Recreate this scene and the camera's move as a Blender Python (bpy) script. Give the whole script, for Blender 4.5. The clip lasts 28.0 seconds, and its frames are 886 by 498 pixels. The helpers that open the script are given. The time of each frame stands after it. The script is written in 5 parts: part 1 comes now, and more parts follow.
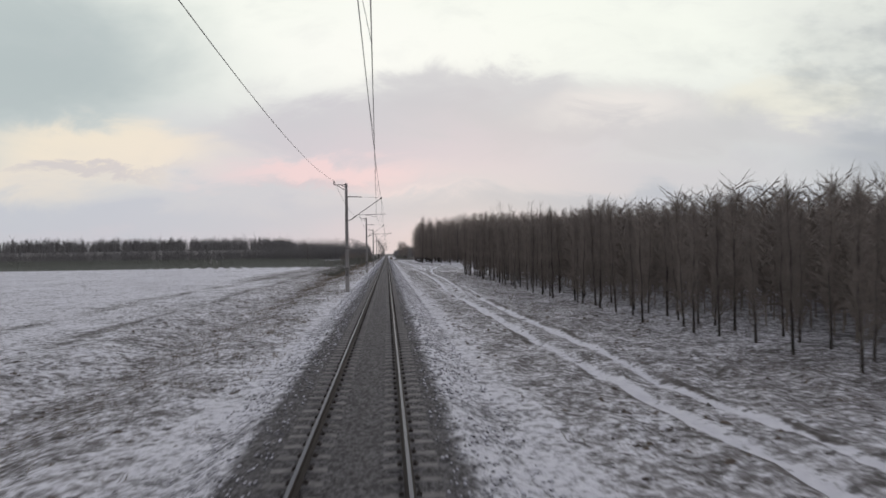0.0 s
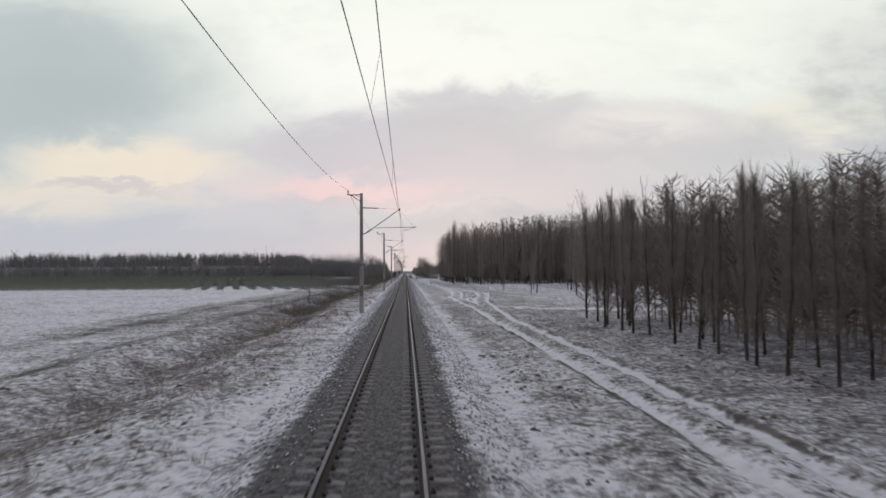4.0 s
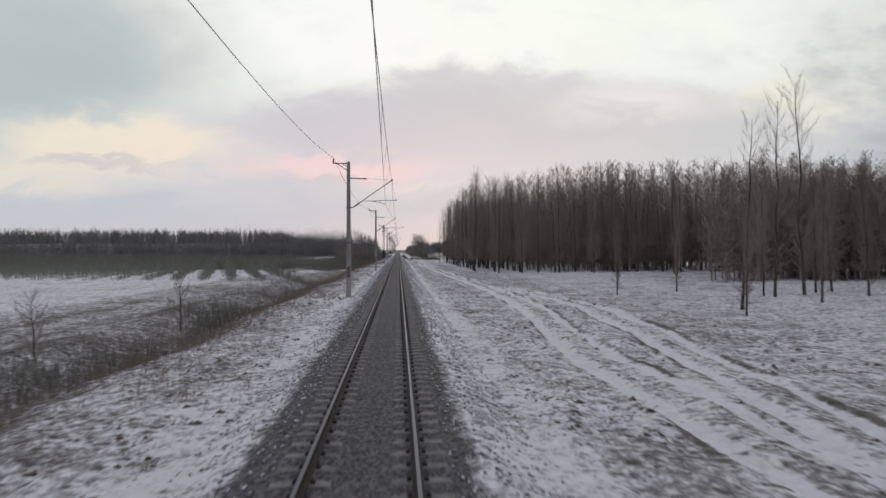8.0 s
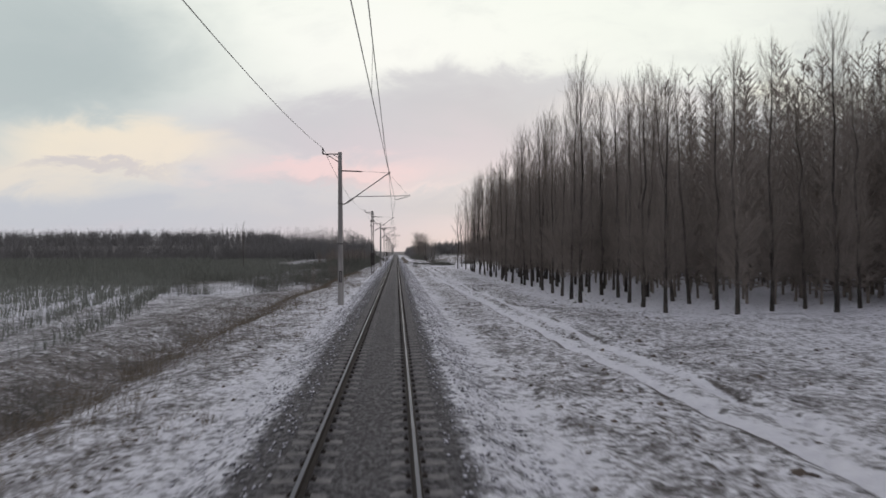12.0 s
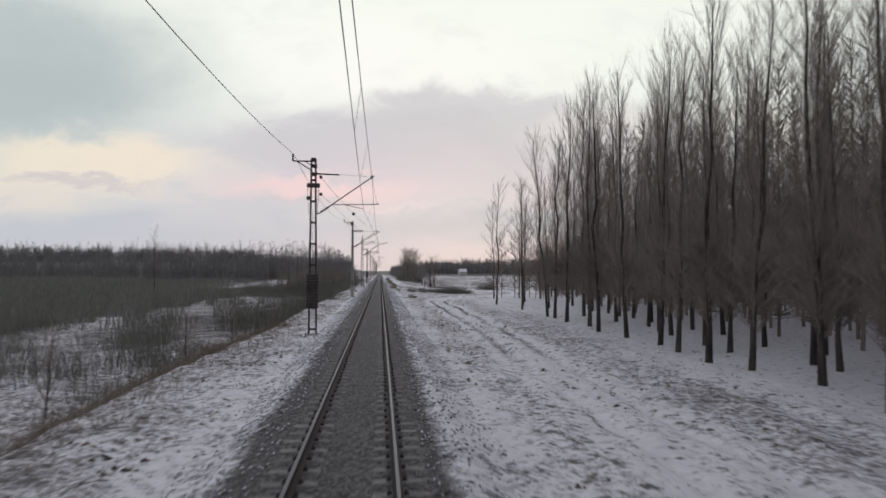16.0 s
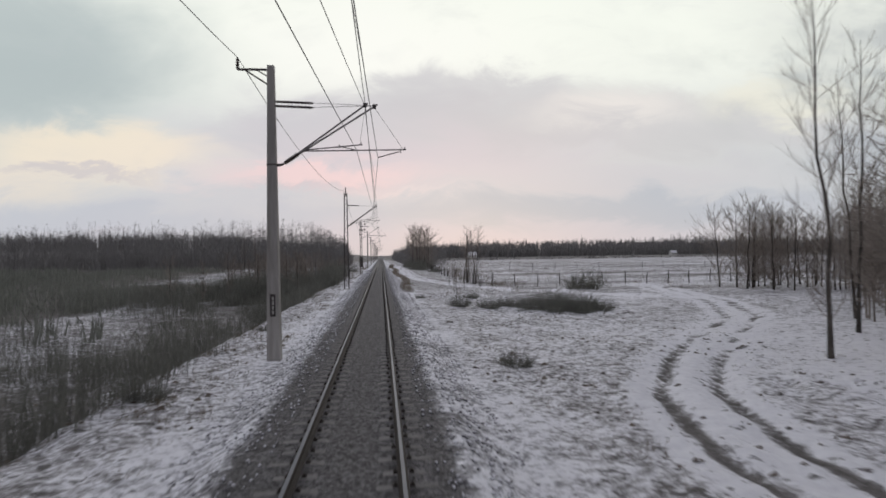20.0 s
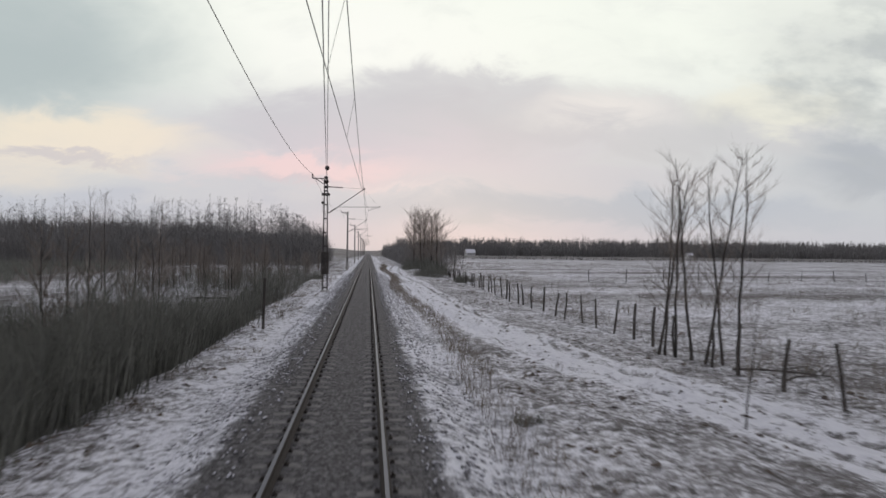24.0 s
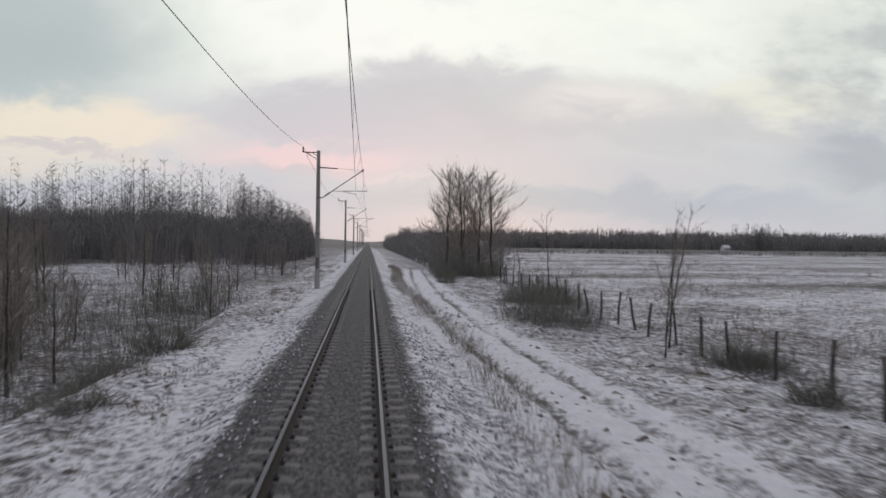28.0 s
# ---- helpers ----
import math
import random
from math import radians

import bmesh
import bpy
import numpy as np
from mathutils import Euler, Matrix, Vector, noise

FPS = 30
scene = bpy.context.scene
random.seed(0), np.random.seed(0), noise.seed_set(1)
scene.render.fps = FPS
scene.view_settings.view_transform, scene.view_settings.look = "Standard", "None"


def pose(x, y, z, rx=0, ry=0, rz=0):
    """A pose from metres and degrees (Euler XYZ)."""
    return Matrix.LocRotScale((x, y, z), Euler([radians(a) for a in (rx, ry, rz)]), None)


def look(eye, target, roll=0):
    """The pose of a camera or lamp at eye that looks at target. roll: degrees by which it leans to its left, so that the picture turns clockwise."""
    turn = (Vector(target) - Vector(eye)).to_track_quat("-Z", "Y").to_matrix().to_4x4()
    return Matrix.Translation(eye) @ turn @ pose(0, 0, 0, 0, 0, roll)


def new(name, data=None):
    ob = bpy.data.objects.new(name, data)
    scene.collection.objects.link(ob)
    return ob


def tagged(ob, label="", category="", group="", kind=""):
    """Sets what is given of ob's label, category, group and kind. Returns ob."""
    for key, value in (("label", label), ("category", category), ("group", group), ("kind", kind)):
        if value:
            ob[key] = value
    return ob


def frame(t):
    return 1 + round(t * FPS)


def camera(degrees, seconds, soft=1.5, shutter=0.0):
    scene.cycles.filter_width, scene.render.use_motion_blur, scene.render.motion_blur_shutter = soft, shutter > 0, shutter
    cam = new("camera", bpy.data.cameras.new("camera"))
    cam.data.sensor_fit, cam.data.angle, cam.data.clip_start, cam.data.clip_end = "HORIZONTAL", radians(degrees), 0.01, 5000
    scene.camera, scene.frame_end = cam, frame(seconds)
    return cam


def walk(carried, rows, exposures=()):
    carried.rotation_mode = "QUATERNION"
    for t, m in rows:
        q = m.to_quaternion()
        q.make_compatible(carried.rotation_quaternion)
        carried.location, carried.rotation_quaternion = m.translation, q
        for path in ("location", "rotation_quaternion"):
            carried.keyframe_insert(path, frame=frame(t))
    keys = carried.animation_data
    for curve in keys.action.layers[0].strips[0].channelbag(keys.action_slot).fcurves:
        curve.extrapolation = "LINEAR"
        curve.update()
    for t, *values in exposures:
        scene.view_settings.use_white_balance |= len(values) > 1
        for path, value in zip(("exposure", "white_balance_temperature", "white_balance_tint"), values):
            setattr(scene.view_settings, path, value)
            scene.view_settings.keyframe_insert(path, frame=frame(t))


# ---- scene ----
# seconds, x, y, z, pitch, roll, yaw
PATH = [
    (0.0, 0.50, 0.00, 2.90, 0.32, 0.85, -4.87),
    (0.3, 0.50, 4.80, 2.90, 0.15, 0.85, -5.32),
    (0.5, 0.50, 8.00, 2.90, 0.27, 0.85, -5.26),
    (0.7, 0.50, 11.20, 2.90, 0.30, 1.01, -5.08),
    (1.0, 0.50, 16.00, 2.90, 0.12, 1.25, -5.72),
    (1.3, 0.50, 20.80, 2.90, 0.05, 1.01, -5.87),
    (1.5, 0.50, 24.00, 2.90, -0.08, 0.85, -5.21),
    (1.7, 0.50, 27.20, 2.90, 0.30, 0.97, -4.73),
    (2.0, 0.50, 32.00, 2.90, 0.90, 1.15, -4.23),
    (2.3, 0.50, 36.80, 2.90, 1.33, 1.27, -4.34),
    (2.5, 0.50, 40.00, 2.90, 1.16, 1.35, -3.15),
    (2.7, 0.50, 43.20, 2.90, 2.07, 1.07, -3.25),
    (3.0, 0.50, 48.00, 2.90, 1.73, 0.65, -3.44),
    (3.3, 0.50, 52.80, 2.90, 1.23, 0.53, -3.65),
    (3.5, 0.50, 56.00, 2.90, 1.90, 0.45, -3.25),
    (5.5, 0.50, 88.00, 2.90, 1.00, 1.05, -4.33),
    (5.7, 0.50, 91.20, 2.90, 0.74, 0.97, -4.88),
    (6.0, 0.50, 96.00, 2.90, 0.13, 0.85, -4.48),
    (6.3, 0.50, 100.80, 2.90, -0.30, 0.49, -4.54),
    (6.5, 0.50, 104.00, 2.90, 1.01, 0.25, -4.62),
    (6.7, 0.50, 107.20, 2.90, 0.49, 0.25, -4.24),
    (7.0, 0.50, 112.00, 2.90, 0.62, 0.25, -4.08),
    (7.3, 0.50, 116.80, 2.90, 0.49, 0.31, -3.65),
    (7.5, 0.50, 120.00, 2.90, 0.32, 0.35, -4.04),
    (7.7, 0.50, 123.20, 2.90, 0.10, 0.27, -3.89),
    (8.0, 0.50, 128.00, 2.90, 0.04, 0.15, -3.89),
    (8.3, 0.50, 132.80, 2.90, -0.30, 0.33, -4.58),
    (8.5, 0.50, 136.00, 2.90, 0.30, 0.45, -5.11),
    (8.7, 0.50, 139.20, 2.90, 0.44, 0.49, -5.08),
    (9.0, 0.50, 144.00, 2.90, -0.04, 0.55, -4.13),
    (9.3, 0.50, 148.80, 2.90, 0.05, 0.85, -4.39),
    (9.5, 0.50, 152.00, 2.90, -0.32, 1.05, -4.23),
    (9.7, 0.50, 155.20, 2.90, -0.39, 0.85, -4.19),
    (10.0, 0.50, 160.00, 2.90, 0.80, 0.55, -4.04),
    (10.3, 0.50, 164.80, 2.90, 0.39, 0.01, -4.83),
    (10.5, 0.50, 168.00, 2.90, 0.12, -0.35, -4.13),
    (10.7, 0.50, 171.20, 2.90, -0.25, -0.23, -4.09),
    (11.0, 0.50, 176.00, 2.90, 0.20, -0.05, -4.53),
    (11.3, 0.50, 180.80, 2.90, -0.84, 0.31, -4.24),
    (11.5, 0.50, 184.00, 2.90, 0.16, 0.55, -4.33),
    (11.7, 0.50, 187.20, 2.90, -1.33, 0.47, -4.68),
    (12.0, 0.50, 192.00, 2.90, 0.17, 0.35, -4.04),
    (12.3, 0.50, 196.80, 2.90, -0.39, 0.29, -4.34),
    (12.5, 0.50, 200.00, 2.90, -0.22, 0.25, -4.43),
    (14.5, 0.50, 232.00, 2.90, -0.33, -0.23, -4.72),
    (14.7, 0.50, 235.20, 2.90, -0.74, -0.28, -4.39),
    (15.0, 0.50, 240.00, 2.90, -0.96, -0.35, -4.43),
    (15.3, 0.50, 244.80, 2.90, -1.73, -0.29, -4.73),
    (15.5, 0.50, 248.00, 2.90, 0.12, -0.25, -4.87),
    (15.7, 0.50, 251.20, 2.90, -0.89, -0.17, -4.54),
    (16.0, 0.50, 256.00, 2.90, 1.88, -0.05, -5.45),
    (16.3, 0.50, 260.80, 2.90, -0.54, -0.11, -6.56),
    (16.5, 0.50, 264.00, 2.90, 1.30, -0.15, -5.89),
    (16.7, 0.50, 267.20, 2.90, 0.49, -0.19, -5.72),
    (17.0, 0.50, 272.00, 2.90, 1.20, -0.25, -4.77),
    (17.3, 0.50, 276.80, 2.90, 0.84, -0.01, -4.73),
    (17.5, 0.50, 280.00, 2.90, 0.28, 0.15, -4.87),
    (17.7, 0.50, 283.20, 2.90, 0.44, -0.29, -5.28),
    (18.0, 0.50, 288.00, 2.90, 0.77, -0.95, -4.82),
    (18.3, 0.50, 292.80, 2.90, 0.69, -0.17, -4.98),
    (18.5, 0.50, 296.00, 2.90, 1.05, 0.35, -5.89),
    (18.7, 0.50, 299.20, 2.90, -0.05, 0.19, -5.57),
    (19.0, 0.50, 304.00, 2.90, -0.39, -0.05, -5.50),
    (19.3, 0.50, 308.80, 2.90, 0.05, -0.35, -4.88),
    (19.5, 0.50, 312.00, 2.90, -0.00, -0.55, -5.02),
    (19.7, 0.50, 315.20, 2.90, 0.30, 0.01, -4.63),
    (20.0, 0.50, 320.00, 2.90, 0.46, 0.85, -5.36),
    (20.3, 0.50, 324.80, 2.90, 0.64, 0.73, -5.57),
    (20.5, 0.50, 328.00, 2.90, 1.02, 0.65, -5.60),
    (20.7, 0.50, 331.20, 2.90, 1.23, 0.77, -5.77),
    (21.0, 0.50, 336.00, 2.90, -0.54, 0.95, -5.75),
    (21.3, 0.50, 340.80, 2.90, -0.74, 0.71, -6.31),
    (21.5, 0.50, 344.00, 2.90, -0.36, 0.55, -6.24),
    (23.5, 0.50, 376.00, 2.90, -1.20, 0.15, -6.92),
    (23.7, 0.50, 379.20, 2.90, -1.48, -0.17, -6.95),
    (24.0, 0.50, 384.00, 2.90, 0.17, -0.65, -6.43),
    (24.3, 0.50, 388.80, 2.90, -0.25, -0.41, -6.75),
    (24.5, 0.50, 392.00, 2.90, -0.17, -0.25, -7.11),
    (24.7, 0.50, 395.20, 2.90, -1.38, -0.09, -8.04),
    (25.0, 0.50, 400.00, 2.90, -0.86, 0.15, -7.74),
    (25.3, 0.50, 404.80, 2.90, 0.10, 0.03, -6.95),
    (25.5, 0.50, 408.00, 2.90, -0.24, -0.05, -7.11),
    (25.7, 0.50, 411.20, 2.90, -0.64, 0.23, -7.25),
    (26.0, 0.50, 416.00, 2.90, -1.27, 0.65, -7.79),
    (26.3, 0.50, 420.80, 2.90, -1.97, 0.11, -6.61),
    (26.5, 0.50, 424.00, 2.90, -1.65, -0.25, -6.91),
    (26.7, 0.50, 427.20, 2.90, -1.53, -0.13, -7.30),
    (27.0, 0.50, 432.00, 2.90, -1.58, 0.05, -7.40),
    (27.3, 0.50, 436.80, 2.90, -1.63, -0.13, -7.10),
    (27.5, 0.50, 440.00, 2.90, -0.46, -0.25, -7.69),
    (27.7, 0.50, 443.20, 2.90, -0.79, -0.45, -7.35),
    (28.0, 0.50, 448.00, 2.90, -0.60, -0.75, -6.48),
]
cam = camera(68.0, 28.0, soft=1.6, shutter=0.25)
walk(cam, [(t, pose(x, y, z, 90 + p, r, w)) for t, x, y, z, p, r, w in PATH])

# ---------------------------------------------------------------- sky and light
world = bpy.data.worlds.new("winter_sky")
scene.world = world
world.use_nodes = True


class Nodes:
    """Short hand for building a node tree."""

    def __init__(self, tree):
        self.tree = tree
        tree.nodes.clear()

    def add(self, kind, **values):
        n = self.tree.nodes.new(kind)
        for k, v in values.items():
            if k == "op":
                n.operation = v
            elif k == "blend":
                n.blend_type = v
            elif k == "clamp":
                n.use_clamp = v
            elif k == "dtype":
                n.data_type = v
        return n

    def link(self, a, b):
        if isinstance(a, (int, float)):
            b.default_value = a
        elif isinstance(a, tuple):
            b.default_value = a if len(a) == len(b.default_value) else (*a, 1.0)
        else:
            self.tree.links.new(a, b)

    def math(self, op, a, b=0.0, c=0.0, clamp=False):
        n = self.add("ShaderNodeMath", op=op, clamp=clamp)
        for s, v in zip(n.inputs, (a, b, c)):
            self.link(v, s)
        return n.outputs[0]

    def mix(self, f, a, b, blend="MIX"):
        n = self.add("ShaderNodeMix", dtype="RGBA", blend=blend)
        self.link(f, n.inputs[0])
        self.link(a, n.inputs[6])
        self.link(b, n.inputs[7])
        return n.outputs[2]

    def noise(self, vec, scale, detail=3.0, rough=0.55, dist=0.0):
        n = self.add("ShaderNodeTexNoise")
        self.link(vec, n.inputs["Vector"])
        n.inputs["Scale"].default_value = scale
        n.inputs["Detail"].default_value = detail
        n.inputs["Roughness"].default_value = rough
        n.inputs["Distortion"].default_value = dist
        return n.outputs[0]

    def step(self, v, lo, hi):
        n = self.add("ShaderNodeMapRange")
        n.interpolation_type = "SMOOTHSTEP"
        self.link(v, n.inputs[0])
        n.inputs[1].default_value, n.inputs[2].default_value = lo, hi
        return n.outputs[0]

    def scaled(self, vec, x, y, z):
        n = self.add("ShaderNodeVectorMath", op="MULTIPLY")
        self.link(vec, n.inputs[0])
        n.inputs[1].default_value = (x, y, z)
        return n.outputs[0]


def build_sky():
    n = Nodes(world.node_tree)
    xyz = n.add("ShaderNodeSeparateXYZ")
    gen = n.add("ShaderNodeTexCoord").outputs["Generated"]
    n.link(gen, xyz.inputs[0])
    ahead = n.math("MAXIMUM", n.math("ABSOLUTE", xyz.outputs[1]), 0.2)
    u0 = n.math("DIVIDE", xyz.outputs[0], ahead)
    v0 = n.math("DIVIDE", xyz.outputs[2], ahead)
    flat = n.add("ShaderNodeCombineXYZ")
    n.link(u0, flat.inputs[0])
    n.link(n.math("MULTIPLY", v0, 2.2), flat.inputs[1])
    big = n.noise(flat.outputs[0], 2.6, 5.0, 0.55, 0.4)
    fine = n.noise(flat.outputs[0], 7.0, 6.0, 0.6, 0.5)
    u = n.math("ADD", u0, n.math("MULTIPLY", n.math("SUBTRACT", big, 0.5), 0.30))
    v = n.math("ADD", v0, n.math("MULTIPLY", n.math("SUBTRACT", fine, 0.5), 0.12))

    def blob(cu, cv, su, sv):
        a = n.math("POWER", n.math("DIVIDE", n.math("SUBTRACT", u, cu), su), 2.0)
        b = n.math("POWER", n.math("DIVIDE", n.math("SUBTRACT", v, cv), sv), 2.0)
        return n.math("EXPONENT", n.math("MULTIPLY", n.math("ADD", a, b), -1.0))

    sky = n.add("ShaderNodeTexSky")
    sky.sky_type = "NISHITA"
    sky.sun_disc = False
    sky.sun_elevation, sky.sun_rotation = radians(6), radians(8)
    thin = n.add("ShaderNodeMix", dtype="RGBA", blend="MULTIPLY")
    thin.inputs[0].default_value = 1.0
    n.link(sky.outputs[0], thin.inputs[6])
    thin.inputs[7].default_value = (0.08, 0.08, 0.08, 1)
    col = n.mix(n.step(v, 0.0, 0.36), (0.55, 0.57, 0.62), (0.95, 0.98, 0.90))
    for shape, colour, amount, hard in SKY:
        f = blob(*shape)
        if hard:
            f = n.step(f, 0.5 - hard, 0.5 + hard)
        col = n.mix(n.math("MULTIPLY", f, amount, clamp=True), col, colour)
    torn = n.math("MULTIPLY", blob(0.82, 0.30, 0.27, 0.15), n.step(n.noise(flat.outputs[0], 4.2, 5.0, 0.6, 0.1), 0.42, 0.64))
    col = n.mix(n.math("MULTIPLY", torn, 0.85), col, (0.46, 0.49, 0.50))
    col = n.mix(n.math("MULTIPLY", n.step(fine, 0.48, 0.72), 0.16), col, (0.55, 0.56, 0.60))
    col = n.mix(n.math("MULTIPLY", n.step(big, 0.55, 0.8), 0.25), col, (0.62, 0.63, 0.66))
    col = n.mix(0.96, thin.outputs[2], col)
    # the cloud cover thickens overhead and away from the low sun
    rise = n.step(xyz.outputs[2], 0.36, 0.72)
    back = n.step(xyz.outputs[1], 0.62, -0.1)
    col = n.mix(n.math("MAXIMUM", rise, back), col, (0.455, 0.466, 0.53))
    bg = n.add("ShaderNodeBackground")
    n.link(col, bg.inputs[0])
    bg.inputs[1].default_value = 1.0
    out = n.add("ShaderNodeOutputWorld")
    n.link(bg.outputs[0], out.inputs[0])


# cloud banks: (sideways, height, half width, half height) as slopes from straight ahead; colour; cover; hardness of the edge
SKY = [
    ((-0.02, 0.30, 0.24, 0.09), (1.0, 1.0, 0.95), 0.8, 0),
    ((-0.58, 0.30, 0.32, 0.16), (0.48, 0.545, 0.555), 0.85, 0.35),
    ((-0.52, 0.27, 0.18, 0.09), (0.42, 0.485, 0.50), 0.5, 0),
    ((0.02, 0.185, 0.36, 0.075), (0.585, 0.57, 0.62), 0.85, 0.3),
    ((0.14, 0.245, 0.17, 0.045), (0.60, 0.595, 0.63), 0.8, 0.3),
    ((0.48, 0.20, 0.40, 0.06), (0.60, 0.585, 0.61), 0.7, 0.35),
    ((0.30, 0.12, 0.40, 0.035), (0.61, 0.59, 0.635), 0.6, 0.4),
    ((-0.40, 0.155, 0.17, 0.042), (0.93, 0.82, 0.66), 0.85, 0.35),
    ((-0.62, 0.115, 0.25, 0.035), (0.88, 0.78, 0.66), 0.7, 0.4),
    ((-0.42, 0.130, 0.12, 0.010), (0.60, 0.57, 0.60), 0.7, 0.35),
    ((-0.10, 0.120, 0.17, 0.024), (0.93, 0.68, 0.67), 0.9, 0.4),
    ((0.0, 0.14, 0.30, 0.05), (0.78, 0.64, 0.71), 0.35, 0),
    ((-0.09, 0.100, 0.11, 0.008), (0.56, 0.52, 0.58), 0.6, 0),
    ((0.0, 0.098, 0.10, 0.006), (0.92, 0.76, 0.75), 0.45, 0),
    ((0.02, 0.035, 0.55, 0.05), (0.63, 0.585, 0.67), 0.6, 0),
    ((0.38, 0.065, 0.42, 0.03), (0.48, 0.52, 0.59), 0.9, 0.4),
    ((-0.40, 0.055, 0.40, 0.022), (0.54, 0.57, 0.64), 0.6, 0.4),
    ((0.34, 0.222, 0.10, 0.022), (0.90, 0.85, 0.81), 0.7, 0),
    ((0.66, 0.24, 0.18, 0.04), (0.90, 0.88, 0.76), 0.8, 0.35),
    ((0.84, 0.145, 0.20, 0.055), (0.44, 0.465, 0.52), 0.85, 0.4),
    ((0.76, 0.33, 0.15, 0.10), (0.58, 0.60, 0.59), 0.6, 0),
]
build_sky()

sun_data = bpy.data.lights.new("sun", "SUN")
sun_data.energy, sun_data.angle, sun_data.color = 0.5, radians(25), (1.0, 0.93, 0.88)
sun_ob = new("sun", sun_data)
sun_ob.matrix_world = look((0, 0, 0), (-14, -100, -12))

# ---------------------------------------------------------------- materials
def material(name):
    m = bpy.data.materials.new(name)
    m.use_nodes = True
    n = Nodes(m.node_tree)
    b = n.add("ShaderNodeBsdfPrincipled")
    out = n.add("ShaderNodeOutputMaterial")
    n.link(b.outputs[0], out.inputs[0])
    b.inputs["Specular IOR Level"].default_value = 0.3
    return m, n, b


def place(n):
    return n.add("ShaderNodeNewGeometry").outputs["Position"]


def bump(n, b, height, strength, distance=0.02):
    k = n.add("ShaderNodeBump")
    k.inputs["Strength"].default_value, k.inputs["Distance"].default_value = strength, distance
    n.link(height, k.inputs["Height"])
    n.link(k.outputs[0], b.inputs["Normal"])


def plain(name, dark, light, rough, scale, metal=0.0, stretch=(1, 1, 1), relief=0.3, random_tint=0.0):
    """A surface that wavers between two colours, by coarse and fine noise."""
    m, n, b = material(name)
    pos = n.add("ShaderNodeTexCoord").outputs["Object"]
    v = n.scaled(pos, *stretch)
    coarse, fine = n.noise(v, scale * 0.22, 4), n.noise(v, scale, 5, 0.65)
    f = n.step(n.math("ADD", n.math("MULTIPLY", coarse, 0.55), n.math("MULTIPLY", fine, 0.45)), 0.32, 0.68)
    if random_tint:
        r = n.add("ShaderNodeObjectInfo").outputs["Random"]
        f = n.math("ADD", f, n.math("MULTIPLY", n.math("SUBTRACT", r, 0.5), random_tint), clamp=True)
    n.link(n.mix(f, dark, light), b.inputs["Base Color"])
    b.inputs["Roughness"].default_value, b.inputs["Metallic"].default_value = rough, metal
    if relief:
        bump(n, b, fine, relief)
    return m


def ground_material():
    m, n, b = material("snowy_ground")
    pos = place(n)
    att = n.add("ShaderNodeAttribute")
    att.attribute_name = "cover"
    sep = n.add("ShaderNodeSeparateColor")
    n.link(att.outputs["Color"], sep.inputs[0])
    snow_in, grass_in, stone_in = sep.outputs[0], sep.outputs[1], sep.outputs[2]
    flat = n.scaled(pos, 1, 1, 0.3)
    wide = n.noise(flat, 0.09, 4, 0.6)
    mid = n.noise(flat, 0.55, 4, 0.6, 0.4)
    tuft = n.noise(n.scaled(pos, 1, 0.85, 0.5), 3.3, 5, 0.74, 0.25)
    fine = n.noise(pos, 7.5, 4, 0.78)
    grit = n.noise(pos, 13.0, 3, 0.8)
    clod = n.noise(n.scaled(pos, 0.9, 1.0, 0.4), 3.5, 3, 0.62, 0.15)
    grass = n.mix(n.step(mid, 0.35, 0.7), (0.105, 0.092, 0.086), (0.19, 0.17, 0.161))
    grass = n.mix(n.math("MULTIPLY", n.step(wide, 0.45, 0.65), 0.5), grass, (0.105, 0.093, 0.082))
    grass = n.mix(n.math("MULTIPLY", grass_in, 0.75), grass, (0.125, 0.1, 0.086))
    stone = n.mix(n.step(grit, 0.40, 0.64), (0.036, 0.033, 0.033), (0.19, 0.18, 0.187))
    under = n.mix(stone_in, grass, stone)
    level = n.math("ADD", n.math("MULTIPLY", mid, 0.18), n.math("MULTIPLY", tuft, 0.36))
    level = n.math("ADD", level, n.math("MULTIPLY", fine, 0.34))
    level = n.math("ADD", level, n.math("MULTIPLY", wide, 0.12))
    level = n.math("ADD", level, n.math("SUBTRACT", snow_in, 0.5))
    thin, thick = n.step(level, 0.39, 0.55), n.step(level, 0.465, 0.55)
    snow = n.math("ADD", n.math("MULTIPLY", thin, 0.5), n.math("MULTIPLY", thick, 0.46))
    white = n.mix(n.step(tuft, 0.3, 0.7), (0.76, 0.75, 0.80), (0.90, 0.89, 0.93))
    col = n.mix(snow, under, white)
    bare = n.math("MULTIPLY", n.step(n.math("SUBTRACT", clod, n.math("MULTIPLY", n.math("SUBTRACT", snow_in, 0.5), 0.35)), 0.572, 0.63), n.math("SUBTRACT", 1.0, stone_in))
    col = n.mix(n.math("MULTIPLY", bare, 0.85), col, (0.068, 0.06, 0.054))
    n.link(col, b.inputs["Base Color"])
    b.inputs["Roughness"].default_value = 0.85
    h = n.math("ADD", n.math("MULTIPLY", tuft, 1.0), n.math("MULTIPLY", fine, 0.4))
    bump(n, b, h, 0.9, 0.2)
    return m


